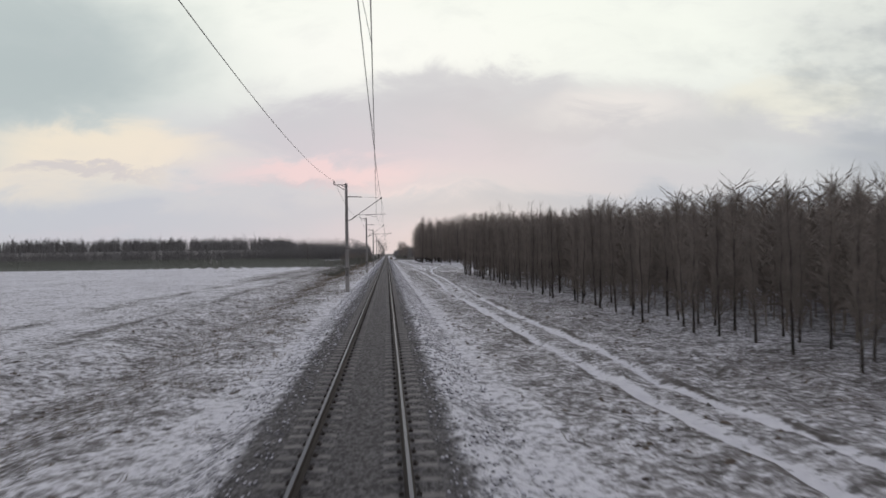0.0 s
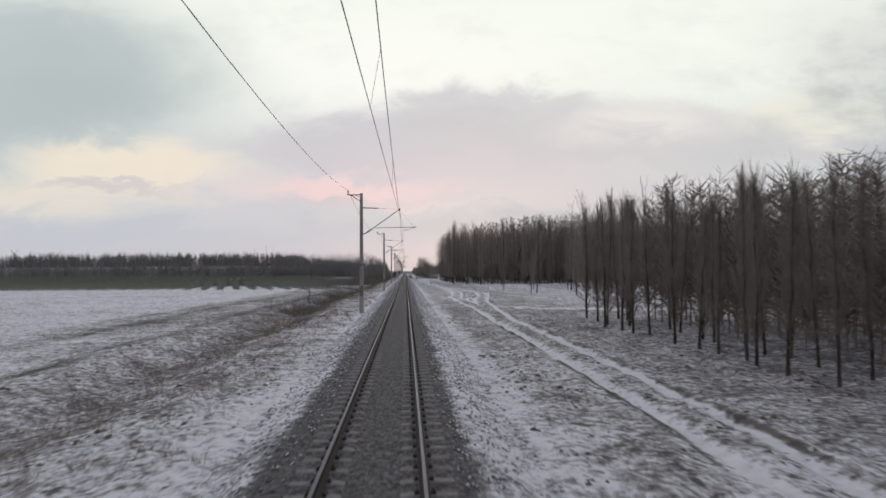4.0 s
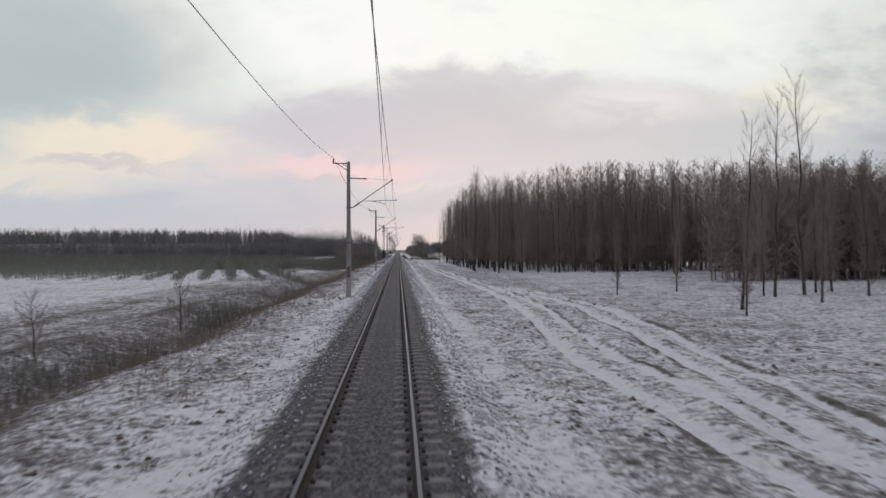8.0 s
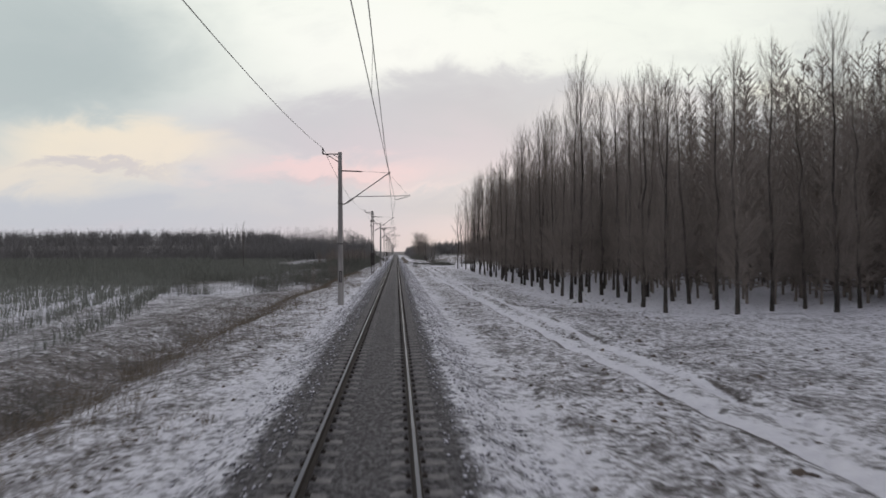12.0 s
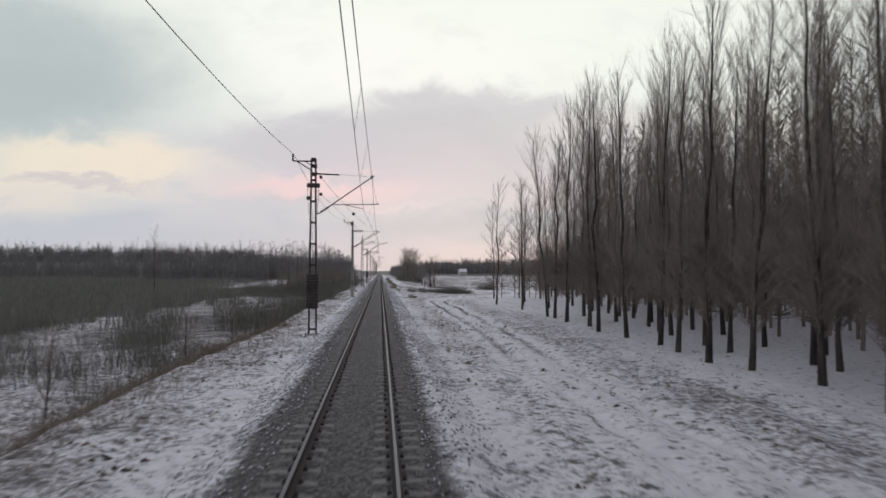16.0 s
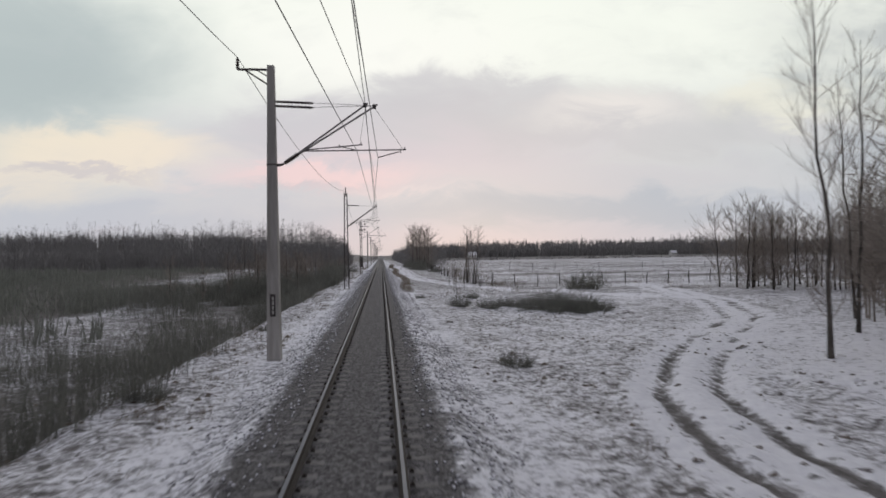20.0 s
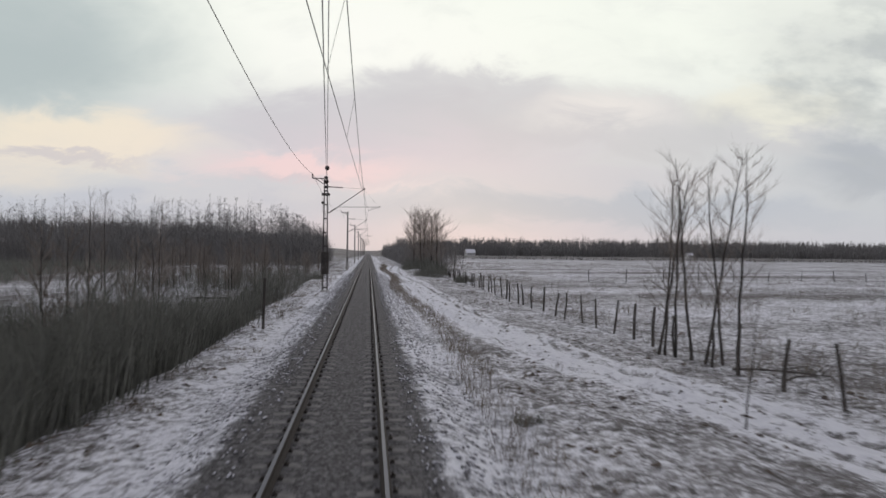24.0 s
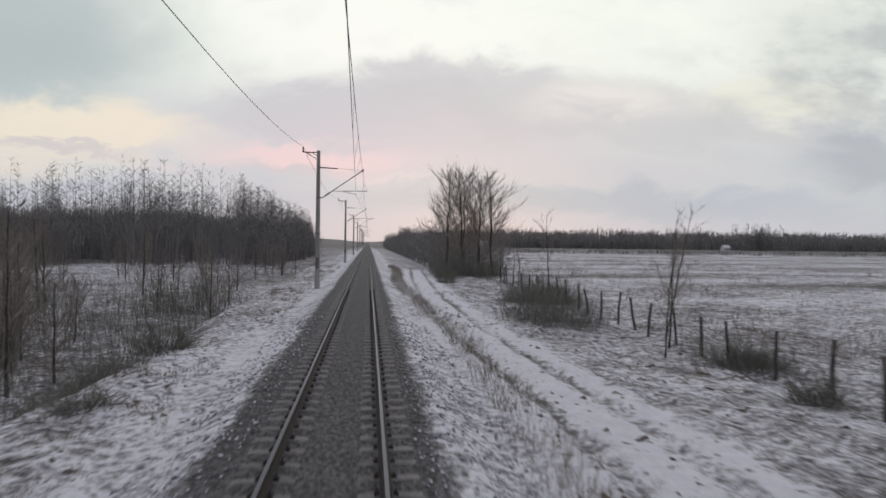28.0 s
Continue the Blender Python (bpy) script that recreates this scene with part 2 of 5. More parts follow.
def rail_material():
    m, n, b = material("rail_steel")
    nor = n.add("ShaderNodeSeparateXYZ")
    n.link(n.add("ShaderNodeNewGeometry").outputs["Normal"], nor.inputs[0])
    high = n.add("ShaderNodeSeparateXYZ")
    n.link(place(n), high.inputs[0])
    top = n.math("MULTIPLY", n.step(nor.outputs[2], 0.9, 0.99), n.step(high.outputs[2], -0.03, -0.01))
    rust = n.noise(place(n), 9.0, 4)
    n.link(n.mix(top, n.mix(rust, (0.022, 0.018, 0.016), (0.045, 0.035, 0.03)), (0.115, 0.12, 0.138)), b.inputs["Base Color"])
    n.link(n.math("MULTIPLY", top, 0.2), b.inputs["Metallic"])
    n.link(n.math("SUBTRACT", 0.85, n.math("MULTIPLY", top, 0.25)), b.inputs["Roughness"])
    return m


GROUND = ground_material()
RAIL = rail_material()
SLEEPER = plain("sleeper_concrete", (0.10, 0.094, 0.09), (0.235, 0.222, 0.215), 0.9, 9.0, random_tint=0.35)
CLIP = plain("clip_steel", (0.03, 0.025, 0.022), (0.07, 0.055, 0.05), 0.7, 20.0, 0.4)
CONCRETE = plain("pole_concrete", (0.21, 0.193, 0.18), (0.36, 0.34, 0.32), 0.9, 7.0, stretch=(1, 1, 0.12), random_tint=0.2)
STEEL = plain("weathered_steel", (0.045, 0.04, 0.04), (0.12, 0.10, 0.095), 0.75, 11.0, 0.3, stretch=(1, 1, 0.3))
TUBE = plain("tube_steel", (0.10, 0.085, 0.085), (0.20, 0.18, 0.18), 0.6, 8.0, 0.5)
GLAZE = plain("brown_glaze", (0.03, 0.022, 0.02), (0.06, 0.04, 0.035), 0.25, 6.0, relief=0)
WIRE = plain("wire_metal", (0.12, 0.113, 0.113), (0.19, 0.18, 0.18), 0.55, 5.0, 0.6, relief=0)
BARK = plain("poplar_bark", (0.03, 0.026, 0.023), (0.10, 0.087, 0.076), 0.95, 8.0, stretch=(1, 1, 0.2), random_tint=0.5)
TWIG = plain("twig_bark", (0.165, 0.141, 0.122), (0.30, 0.258, 0.224), 0.95, 5.0, relief=0, random_tint=0.5)
# bark of the distant woods, with the grey of haze put into its colour
HAZED_BARK = plain("hazed_bark", (0.155, 0.148, 0.143), (0.27, 0.258, 0.25), 0.95, 5.0, relief=0)
BRUSH = plain("brush_bark", (0.105, 0.105, 0.09), (0.21, 0.208, 0.178), 0.95, 5.0, relief=0)
FIELD_BRUSH = plain("field_brush", (0.15, 0.156, 0.133), (0.265, 0.27, 0.232), 0.95, 5.0, relief=0)
REED = plain("dry_reed", (0.125, 0.10, 0.075), (0.26, 0.218, 0.168), 0.95, 4.0, relief=0)
POST = plain("grey_wood", (0.042, 0.037, 0.033), (0.11, 0.096, 0.085), 0.95, 12.0, stretch=(1, 1, 0.15), random_tint=0.4)


def stone_material():
    """Grey stone; some stones carry snow on the faces that look up."""
    m, n, b = material("ballast_stone")
    geo = n.add("ShaderNodeNewGeometry")
    r, up = geo.outputs["Random Per Island"], n.add("ShaderNodeSeparateXYZ")
    n.link(geo.outputs["Normal"], up.inputs[0])
    f = n.noise(place(n), 30.0, 3)
    col = n.mix(n.step(r, 0.05, 0.95), (0.085, 0.08, 0.083), (0.30, 0.29, 0.30))
    col = n.mix(n.math("MULTIPLY", f, 0.3), col, (0.10, 0.095, 0.095))
    lying = n.math("MULTIPLY", n.step(up.outputs[2], 0.35, 0.6), n.step(n.noise(place(n), 3.1, 3), 0.36, 0.52))
    col = n.mix(n.math("MULTIPLY", lying, 0.85), col, (0.78, 0.77, 0.82))
    n.link(col, b.inputs["Base Color"])
    b.inputs["Roughness"].default_value = 0.95
    return m


def tussock_material():
    """Dark dead grass, each clump a little different, with snow caught on some tops."""
    m, n, b = material("dead_tussock")
    geo = n.add("ShaderNodeNewGeometry")
    r, up = geo.outputs["Random Per Island"], n.add("ShaderNodeSeparateXYZ")
    n.link(geo.outputs["Normal"], up.inputs[0])
    col = n.mix(r, (0.055, 0.043, 0.036), (0.15, 0.118, 0.094))
    cap = n.math("MULTIPLY", n.step(up.outputs[2], 0.6, 0.9), n.step(n.noise(place(n), 5.0, 3), 0.5, 0.62))
    n.link(n.mix(n.math("MULTIPLY", cap, 0.8), col, (0.78, 0.77, 0.81)), b.inputs["Base Color"])
    b.inputs["Roughness"].default_value = 0.95
    bump(n, b, n.noise(place(n), 24.0, 3), 0.6, 0.05)
    return m


TUSSOCK = tussock_material()
STONE = stone_material()
SNOW = plain("snow", (0.62, 0.61, 0.645), (0.78, 0.77, 0.80), 0.8, 9.0)
PLASTER = plain("white_plaster", (0.55, 0.54, 0.52), (0.72, 0.71, 0.69), 0.9, 2.0)
PLATE = plain("white_plate", (0.6, 0.6, 0.58), (0.74, 0.74, 0.72), 0.5, 5.0)
BLACK = plain("black_paint", (0.02, 0.02, 0.02), (0.04, 0.04, 0.04), 0.6, 5.0, relief=0)
BALLAST_BOX = plain("counterweight_iron", (0.04, 0.036, 0.033), (0.09, 0.078, 0.07), 0.85, 5.0, 0.2)

# ---------------------------------------------------------------- mesh helpers
class Soup:
    """Vertices and faces gathered for one mesh."""

    def __init__(self):
        self.v, self.f, self.n = [], [], 0

    def add(self, verts, faces):
        self.v.append(np.asarray(verts, dtype=float).reshape(-1, 3))
        self.f += [tuple(i + self.n for i in f) for f in faces]
        self.n += len(self.v[-1])
        return self

    def tube(self, pts, radii, sides=6, caps=True):
        pts = [Vector(p) for p in pts]
        if isinstance(radii, (int, float)):
            radii = [radii] * len(pts)
        verts, faces = [], []
        for i, p in enumerate(pts):
            d = (pts[min(i + 1, len(pts) - 1)] - pts[max(i - 1, 0)]).normalized()
            side = d.cross(Vector((0.31, 0.95, 0.05)) if abs(d.y) < 0.9 else Vector((1, 0, 0))).normalized()
            up = side.cross(d)
            for k in range(sides):
                a = 2 * math.pi * k / sides
                verts.append(p + (side * math.cos(a) + up * math.sin(a)) * radii[i])
        for i in range(len(pts) - 1):
            for k in range(sides):
                a, b = i * sides + k, i * sides + (k + 1) % sides
                faces.append((a, b, b + sides, a + sides))
        if caps:
            faces.append(tuple(reversed(range(sides))))
            faces.append(tuple(range((len(pts) - 1) * sides, len(pts) * sides)))
        return self.add(verts, faces)

    def box(self, lo, hi, bevel=0.0):
        x0, y0, z0 = lo
        x1, y1, z1 = hi
        c = min(bevel, (x1 - x0) / 2.1, (y1 - y0) / 2.1, (z1 - z0) / 2.1)
        if c <= 0:
            v = [(x, y, z) for z in (z0, z1) for x, y in ((x0, y0), (x1, y0), (x1, y1), (x0, y1))]
            f = [(3, 2, 1, 0), (4, 5, 6, 7), (0, 1, 5, 4), (1, 2, 6, 5), (2, 3, 7, 6), (3, 0, 4, 7)]
            return self.add(v, f)
        ring = []
        for z, k in ((z0, c), (z0 + c, 0), (z1 - c, 0), (z1, c)):
            ring.append([(x0 + c + k, y0 + k, z), (x1 - c - k, y0 + k, z), (x1 - k, y0 + c + k, z), (x1 - k, y1 - c - k, z),
                         (x1 - c - k, y1 - k, z), (x0 + c + k, y1 - k, z), (x0 + k, y1 - c - k, z), (x0 + k, y0 + c + k, z)])
        f = [tuple(reversed(range(8))), tuple(range(24, 32))]
        for i in range(3):
            f += [(i * 8 + k, i * 8 + (k + 1) % 8, i * 8 + 8 + (k + 1) % 8, i * 8 + 8 + k) for k in range(8)]
        return self.add([p for r in ring for p in r], f)

    def mesh(self, name, mat, smooth=False):
        me = bpy.data.meshes.new(name)
        me.from_pydata(np.concatenate(self.v).tolist() if self.v else [], [], self.f)
        me.materials.append(mat)
        if smooth:
            me.shade_smooth()
        me.update()
        return me


def part(name, soup, mat, parent, label="", at=None, smooth=False):
    """One mesh object under a thing or under a part."""
    ob = new(name, soup if isinstance(soup, bpy.types.Mesh) else soup.mesh(name, mat, smooth))
    ob.parent = parent
    if at is not None:
        ob.matrix_basis = at
    return tagged(ob, label) if label else ob


def smooth01(a, lo, hi):
    t = np.clip((np.asarray(a, float) - lo) / (hi - lo), 0, 1)
    return t * t * (3 - 2 * t)


def ridge(a, c, w):
    return np.exp(-((np.asarray(a, float) - c) / w) ** 2)


# ---------------------------------------------------------------- lie of the land
RUT = 0.74
ROAD_Y = [-60, 0, 11, 20, 36, 60, 79, 107, 116, 128, 141, 149, 160, 170, 185, 203, 216, 240, 262, 283, 290, 300, 315, 325, 331, 336, 341, 347, 355, 367, 381, 400]
ROAD_X = [7.8, 7.7, 7.6, 7.2, 7.0, 6.7, 7.4, 7.5, 7.5, 7.6, 7.0, 6.9, 8.0, 8.7, 8.7, 8.3, 7.6, 7.0, 6.6, 6.6, 6.9, 7.1, 7.0, 6.9, 7.0, 8.2, 10.8, 14.8, 20.5, 25.5, 28.0, 32.0]
ROAD3_Y = [112, 128, 140, 148, 157, 168, 178, 188, 198]
ROAD3_X = [7.6, 8.3, 9.2, 10.2, 11.6, 12.3, 11.8, 10.2, 8.5]
ROAD2_Y = [372, 385, 395, 405, 414, 427, 444, 460, 466, 474, 490, 510, 530]
ROAD2_X = [24, 16.5, 10.5, 7.4, 6.0, 5.1, 5.2, 5.2, 4.9, 4.5, 4.6, 5.4, 6.5]


def bumps(x, y, scale, seed):
    """Cheap smooth unevenness from a few crossed waves."""
    rng = np.random.default_rng(seed)
    out = np.zeros_like(np.asarray(x, float))
    for _ in range(6):
        a, ph, k = rng.uniform(0, 6.28), rng.uniform(0, 6.28), rng.uniform(0.6, 1.7) / scale
        out += np.sin((x * math.cos(a) + y * math.sin(a)) * k * 6.28 + ph)
    return out / 6


def road_gap(x, y):
    """Distance from the middle of the cart track, and how much of a track is there."""
    x, y = np.asarray(x, float), np.asarray(y, float)
    a = np.abs(x - np.interp(y, ROAD_Y, ROAD_X))
    s1 = np.interp(y, ROAD_Y, np.gradient(ROAD_X, ROAD_Y))
    s2 = np.interp(y, ROAD2_Y, np.gradient(ROAD2_X, ROAD2_Y))
    a = a / np.sqrt(1 + s1 ** 2) + np.where(y > 400, 99, 0)
    b = np.abs(x - np.interp(y, ROAD2_Y, ROAD2_X)) / np.sqrt(1 + s2 ** 2) + np.where((y < 372) | (y > 530), 99, 0)
    c = np.abs(x - np.interp(y, ROAD3_Y, ROAD3_X)) + np.where((y < 112) | (y > 198), 99, 0)
    return np.minimum(np.minimum(a, b), c) + 0.07 * bumps(x * 0.2, y, 11, 51)


def land(x, y):
    x, y = np.asarray(x, float), np.asarray(y, float)
    ax = np.abs(x)
    z = -0.208 + 0.014 * smooth01(ax, 0.92, 1.12) - 0.38 * smooth01(ax, 1.75, 2.75)
    # left: ditch, bank and field
    low = np.interp(y, [0, 120, 230, 300, 360, 480, 560, 700], [0.0, 0.1, 0.4, 1.0, 1.5, 1.1, 0.5, 0.0])
    edge = np.interp(y, [0, 130, 250, 320, 420, 520], [-5.2, -6.6, -6.4, -5.8, -5.0, -6.2])
    edge = edge + 0.8 * bumps(0 * y, y, 19, 81)
    left = smooth01(-x, -edge, -edge + 4.0)
    ditch = ridge(x, edge - 2.4, 2.3) * np.interp(y, [0, 60, 130, 260, 330], [0.1, 0.15, 0.32, 0.3, 0.2])
    z = z - left * (0.55 + low) - np.where(x < 0, ditch, 0)
    z = z + np.where(x < 0, 0.45 * ridge(x, edge - 6.5, 2.2) * np.interp(y, [0, 250, 330], [1, 1, 0]), 0)
    # right: nearly level, falling to the meadow
    z = z - np.where(x > 0, smooth01(x, 4, 14) * np.interp(y, [0, 340, 400, 600], [0.12, 0.12, 0.45, 0.5]), 0)
    rough = smooth01(ax, 2.6, 4.0)
    z = z + rough * (0.11 * bumps(x, y, 2.3, 3) + 0.08 * bumps(x, y, 1.2, 5) + 0.16 * bumps(x, y, 14, 4) * smooth01(ax, 4, 9))
    g = road_gap(x, y)
    z = z - 0.13 * ridge(g, RUT, 0.22) * (x > 0)
    # far rise on the right-hand side and behind the woods
    z = z + np.where(x > -40, 9 * smooth01(y, 1000, 1400) * smooth01(x, 20, 160), 0)
    z = z + np.where(x < -40, 13 * smooth01(y, 760, 1080) * smooth01(-x, 60, 220), 0)
    return z


def land_at(x, y):
    return float(land(np.array([x]), np.array([y]))[0])


def build_ground():
    xs = np.concatenate([-np.geomspace(4200, 46, 34), np.arange(-45, -14, 1.0), np.arange(-14, -3, 0.4), np.arange(-3, 3.01, 0.25),
                         np.arange(3.2, 13, 0.2), np.arange(13, 30, 0.7), np.arange(30, 60, 1.6), np.geomspace(61, 4200, 34)])
    ys = np.concatenate([[-400, -200, -100, -50], np.arange(-30, 560, 0.8), np.arange(560, 700, 2.5), np.geomspace(702, 4700, 50)])
    gx, gy = np.meshgrid(xs, ys)
    gz = land(gx, gy)
    nx, ny = len(xs), len(ys)
    verts = np.stack([gx.ravel(), gy.ravel(), gz.ravel()], 1)
    i = (np.arange(ny - 1)[:, None] * nx + np.arange(nx - 1)[None, :]).ravel()
    quads = np.stack([i, i + 1, i + 1 + nx, i + nx], 1)
    me = bpy.data.meshes.new("ground")
    me.vertices.add(len(verts))
    me.vertices.foreach_set("co", verts.ravel())
    me.loops.add(quads.size)
    me.loops.foreach_set("vertex_index", quads.ravel().astype(np.int32))
    me.polygons.add(len(quads))
    me.polygons.foreach_set("loop_start", np.arange(0, quads.size, 4, dtype=np.int32))
    me.update(calc_edges=True)
    x, y = verts[:, 0], verts[:, 1]
    ax = np.abs(x)
    snow = np.full(len(x), 0.515) - 0.02 * smooth01(x, 3.2, 4.5) * (1 - smooth01(y, 125, 150)) - 0.025 * smooth01(x, 3.2, 4.5) * smooth01(y, 370, 395) - 0.012 * smooth01(-x, 3.6, 5.0) * (1 - smooth01(-x, 13, 18))
    wob = 4 * bumps(x, y, 33, 65) + 2 * bumps(x, y, 11, 66)
    snow += 0.025 * smooth01(-x + wob, 15, 25) + 0.10 * smooth01(x + wob * 0.5, 10, 14) * (1 - smooth01(x + wob, 75, 110)) * smooth01(y + wob, 218, 240) * (1 - smooth01(y + wob, 335, 360))
    snow -= np.where((x > 10) & (y < 130), 0.01, 0)
    edge = np.interp(y, [0, 130, 250, 320, 420, 520], [-5.2, -6.6, -6.4, -5.8, -5.0, -6.2])
    brown = ridge(x + 0.9 * bumps(x, y, 21, 61), edge - 2.2, 2.3) * np.clip(0.6 + 0.9 * bumps(x, y, 7, 62), 0, 1) * np.interp(y, [0, 60, 120, 200, 250, 300], [0.1, 0.35, 0.6, 0.5, 0.2, 0.1]) * (x < 0)
    snow -= 0.10 * brown + 0.05 * smooth01(-x, 7, 10) * smooth01(y, 90, 130) * (1 - smooth01(y, 250, 280)) * (x > -26)
    snow -= 0.01 * smooth01(x, 3.4, 4.4) * (1 - smooth01(x, 13, 15)) * (1 - smooth01(y, 235, 260))
    snow -= (0.10 * ridge(x + 0.8 * bumps(x, y, 30, 63), -14.5, 0.8) + 0.10 * ridge(x + 1.2 * bumps(x, y, 40, 64), -21.5, 0.9)) * (1 - smooth01(y, 170, 200)) * np.clip(0.5 + 0.8 * bumps(x, y, 17, 67), 0, 1)
    snow -= 0.05 * smooth01(-x + wob, 6, 12) * (1 - smooth01(-x + wob, 90, 130)) * smooth01(y + wob, 432, 448)
    snow += (0.07 * bumps(x * 0.25, y, 17, 95) + 0.005) * smooth01(x, 12, 18) * smooth01(y, 360, 385)
    snow -= 0.14 * smooth01(-x + wob, 28, 36) * smooth01(y + wob, 285, 310) * np.maximum(1 - smooth01(y + wob, 440, 460), smooth01(-x + wob, 46, 56))
    snow -= 0.06 * smooth01(-x, 6, 8) * smooth01(y, 280, 310) * (1 - smooth01(y, 405, 430))
    g = road_gap(x, y)
    late = np.interp(y, [40, 60, 90, 255, 285, 305, 318, 395, 420, 445, 462], [0.0, 0.35, 0.0, 0.0, 0.65, 0.75, 1.0, 0.8, 0.0, 0.1, 0.75])
    rut = ridge(g, RUT, 0.19 - 0.03 * late) * (0.8 + 0.5 * bumps(x, y, 13, 52) + 0.4 * bumps(x, y, 2.6, 55))
    # last term: shade along the ruts' outer edges, put in as thinner snow
    snow += np.where(x > 0, (0.25 - 0.47 * late) * rut + 0.15 * late * (ridge(g, 0.0, 0.45) + ridge(g, RUT + 0.5, 0.3)) - 0.20 * (1 - late) * ridge(g, RUT + 0.3, 0.1) * np.clip(0.5 + 1.2 * bumps(x, y, 8, 53), 0, 1), 0)
    mid = np.interp(y, [145, 170, 250, 285], [0, 1, 1, 0]) * (x > 0)
    snow += mid * (0.08 * ridge(g, RUT, 0.42) - 0.30 * ridge(g, RUT + 0.16, 0.09) * np.clip(0.4 + 1.1 * bumps(x, y, 23, 54), 0, 1) - 0.01 * smooth01(g, 1.5, 2.2) * (1 - smooth01(x, 13, 17)) * smooth01(x, 3.4, 4.2))
    snow += np.where((x > 0) & (y > 372), 0.10 * ridge(g, 0.0, 0.55) + 0.06 * ridge(g, RUT + 0.6, 0.4), 0)
    snow += 0.2 * ridge(y + 0.7 * bumps(x, y, 9, 58), 126.5 - 0.42 * (x - 9.5), 0.8) * smooth01(x, 9, 10.5) * (1 - smooth01(x, 21, 25))
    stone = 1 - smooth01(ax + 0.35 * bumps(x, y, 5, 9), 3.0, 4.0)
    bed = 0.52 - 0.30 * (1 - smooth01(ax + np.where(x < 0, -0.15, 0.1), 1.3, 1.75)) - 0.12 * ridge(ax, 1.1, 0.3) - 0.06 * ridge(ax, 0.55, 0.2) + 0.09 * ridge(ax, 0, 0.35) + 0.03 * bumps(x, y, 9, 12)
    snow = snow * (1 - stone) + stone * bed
    snow += 0.02 * ridge(ax, 3.4, 0.5)
    far = smooth01(y, 650, 900)
    snow = snow * (1 - far) + 0.41 * far
    soil = np.where(x > 0, (0.55 - 0.2 * smooth01(y, 380, 410)) * late * ridge(g, RUT, 0.2), 0) * (1 - far)
    stone = np.maximum(stone, soil)
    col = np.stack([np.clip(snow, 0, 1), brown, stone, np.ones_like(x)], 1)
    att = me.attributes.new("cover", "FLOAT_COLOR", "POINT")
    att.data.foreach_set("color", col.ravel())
    me.materials.append(GROUND)
    me.shade_smooth()
    return tagged(new("ground", me), "flat winter farmland, dry grass half covered with thin snow", "ground", kind="structure")


ground = build_ground()

# ---------------------------------------------------------------- railway track
TRACK_END = 1500.0
track = tagged(new("railway_track"), "single straight railway track, rusty rails on concrete sleepers in ballast", "railway track")


def rail_mesh():
    # foot, web and head of a flat-bottomed rail
    prof = [(-0.072, -0.170), (0.072, -0.170), (0.072, -0.158), (0.012, -0.140), (0.010, -0.045), (0.036, -0.036),
            (0.036, -0.008), (0.026, 0.0), (-0.026, 0.0), (-0.036, -0.008), (-0.036, -0.036), (-0.010, -0.045), (-0.012, -0.140), (-0.072, -0.158)]
    ys = [-80.0 + 20 * i for i in range(80)]
    s = Soup()
    k = len(prof)
    v = [(x, y, z) for y in ys for x, z in prof]
    f = [(i * k + j, i * k + (j + 1) % k, (i + 1) * k + (j + 1) % k, (i + 1) * k + j) for i in range(len(ys) - 1) for j in range(k)]
    return s.add(v, [tuple(reversed(q)) for q in f]).mesh("rail", RAIL)


rail = rail_mesh()
for side in (-1, 1):
    part("rail", rail, RAIL, track, at=pose(side * 0.7535, 0, 0))


def sleeper_soup(s, y=0.0):
    # two thick ends and a lower waist
    xs = [-1.21, -0.98, -0.52, -0.30, 0.30, 0.52, 0.98, 1.21]
    tops = [-0.196, -0.188, -0.188, -0.225, -0.225, -0.188, -0.188, -0.196]
    v = []
    for x, t in zip(xs, tops):
        v += [(x, y - 0.14, -0.33), (x, y - 0.11, t - 0.015), (x, y - 0.085, t), (x, y + 0.085, t), (x, y + 0.11, t - 0.015), (x, y + 0.14, -0.33)]
    f = [(i * 6 + j, (i + 1) * 6 + j, (i + 1) * 6 + j + 1, i * 6 + j + 1) for i in range(7) for j in range(5)]
    f += [tuple(range(6)), tuple(reversed(range(42, 48)))]
    return s.add(v, [tuple(reversed(q)) for q in f])


CLIP_X = (-0.8685, -0.6385, 0.6385, 0.8685)


def clip_soup(s, x=0.0, y=0.0):
    s.box((x - 0.035, y - 0.04, -0.186), (x + 0.035, y + 0.04, -0.15))
    return s.tube([(x, y, -0.155), (x, y, -0.125)], 0.014, 5)


sleeper, clip = sleeper_soup(Soup()).mesh("sleeper", SLEEPER), clip_soup(Soup()).mesh("rail_clip", CLIP)
rng = random.Random(4)
rest, rest_clips = Soup(), Soup()
for i in range(1000):
    y = -30 + i * 0.6
    if 270 <= y < 450:
        ob = part("sleeper", sleeper, SLEEPER, track, at=pose(rng.uniform(-0.02, 0.02), y, rng.uniform(-0.012, 0.004), 0, 0, rng.uniform(-0.5, 0.5)))
        for x in CLIP_X:
            part("rail_clip", clip, CLIP, ob, at=pose(x, 0, 0))
    else:
        sleeper_soup(rest, y)
        for x in CLIP_X if y < 490 else ():
            clip_soup(rest_clips, x, y)
tagged(part("sleepers", rest, SLEEPER, track), kind="stuff")
tagged(part("fastenings", rest_clips, CLIP, track), kind="stuff")


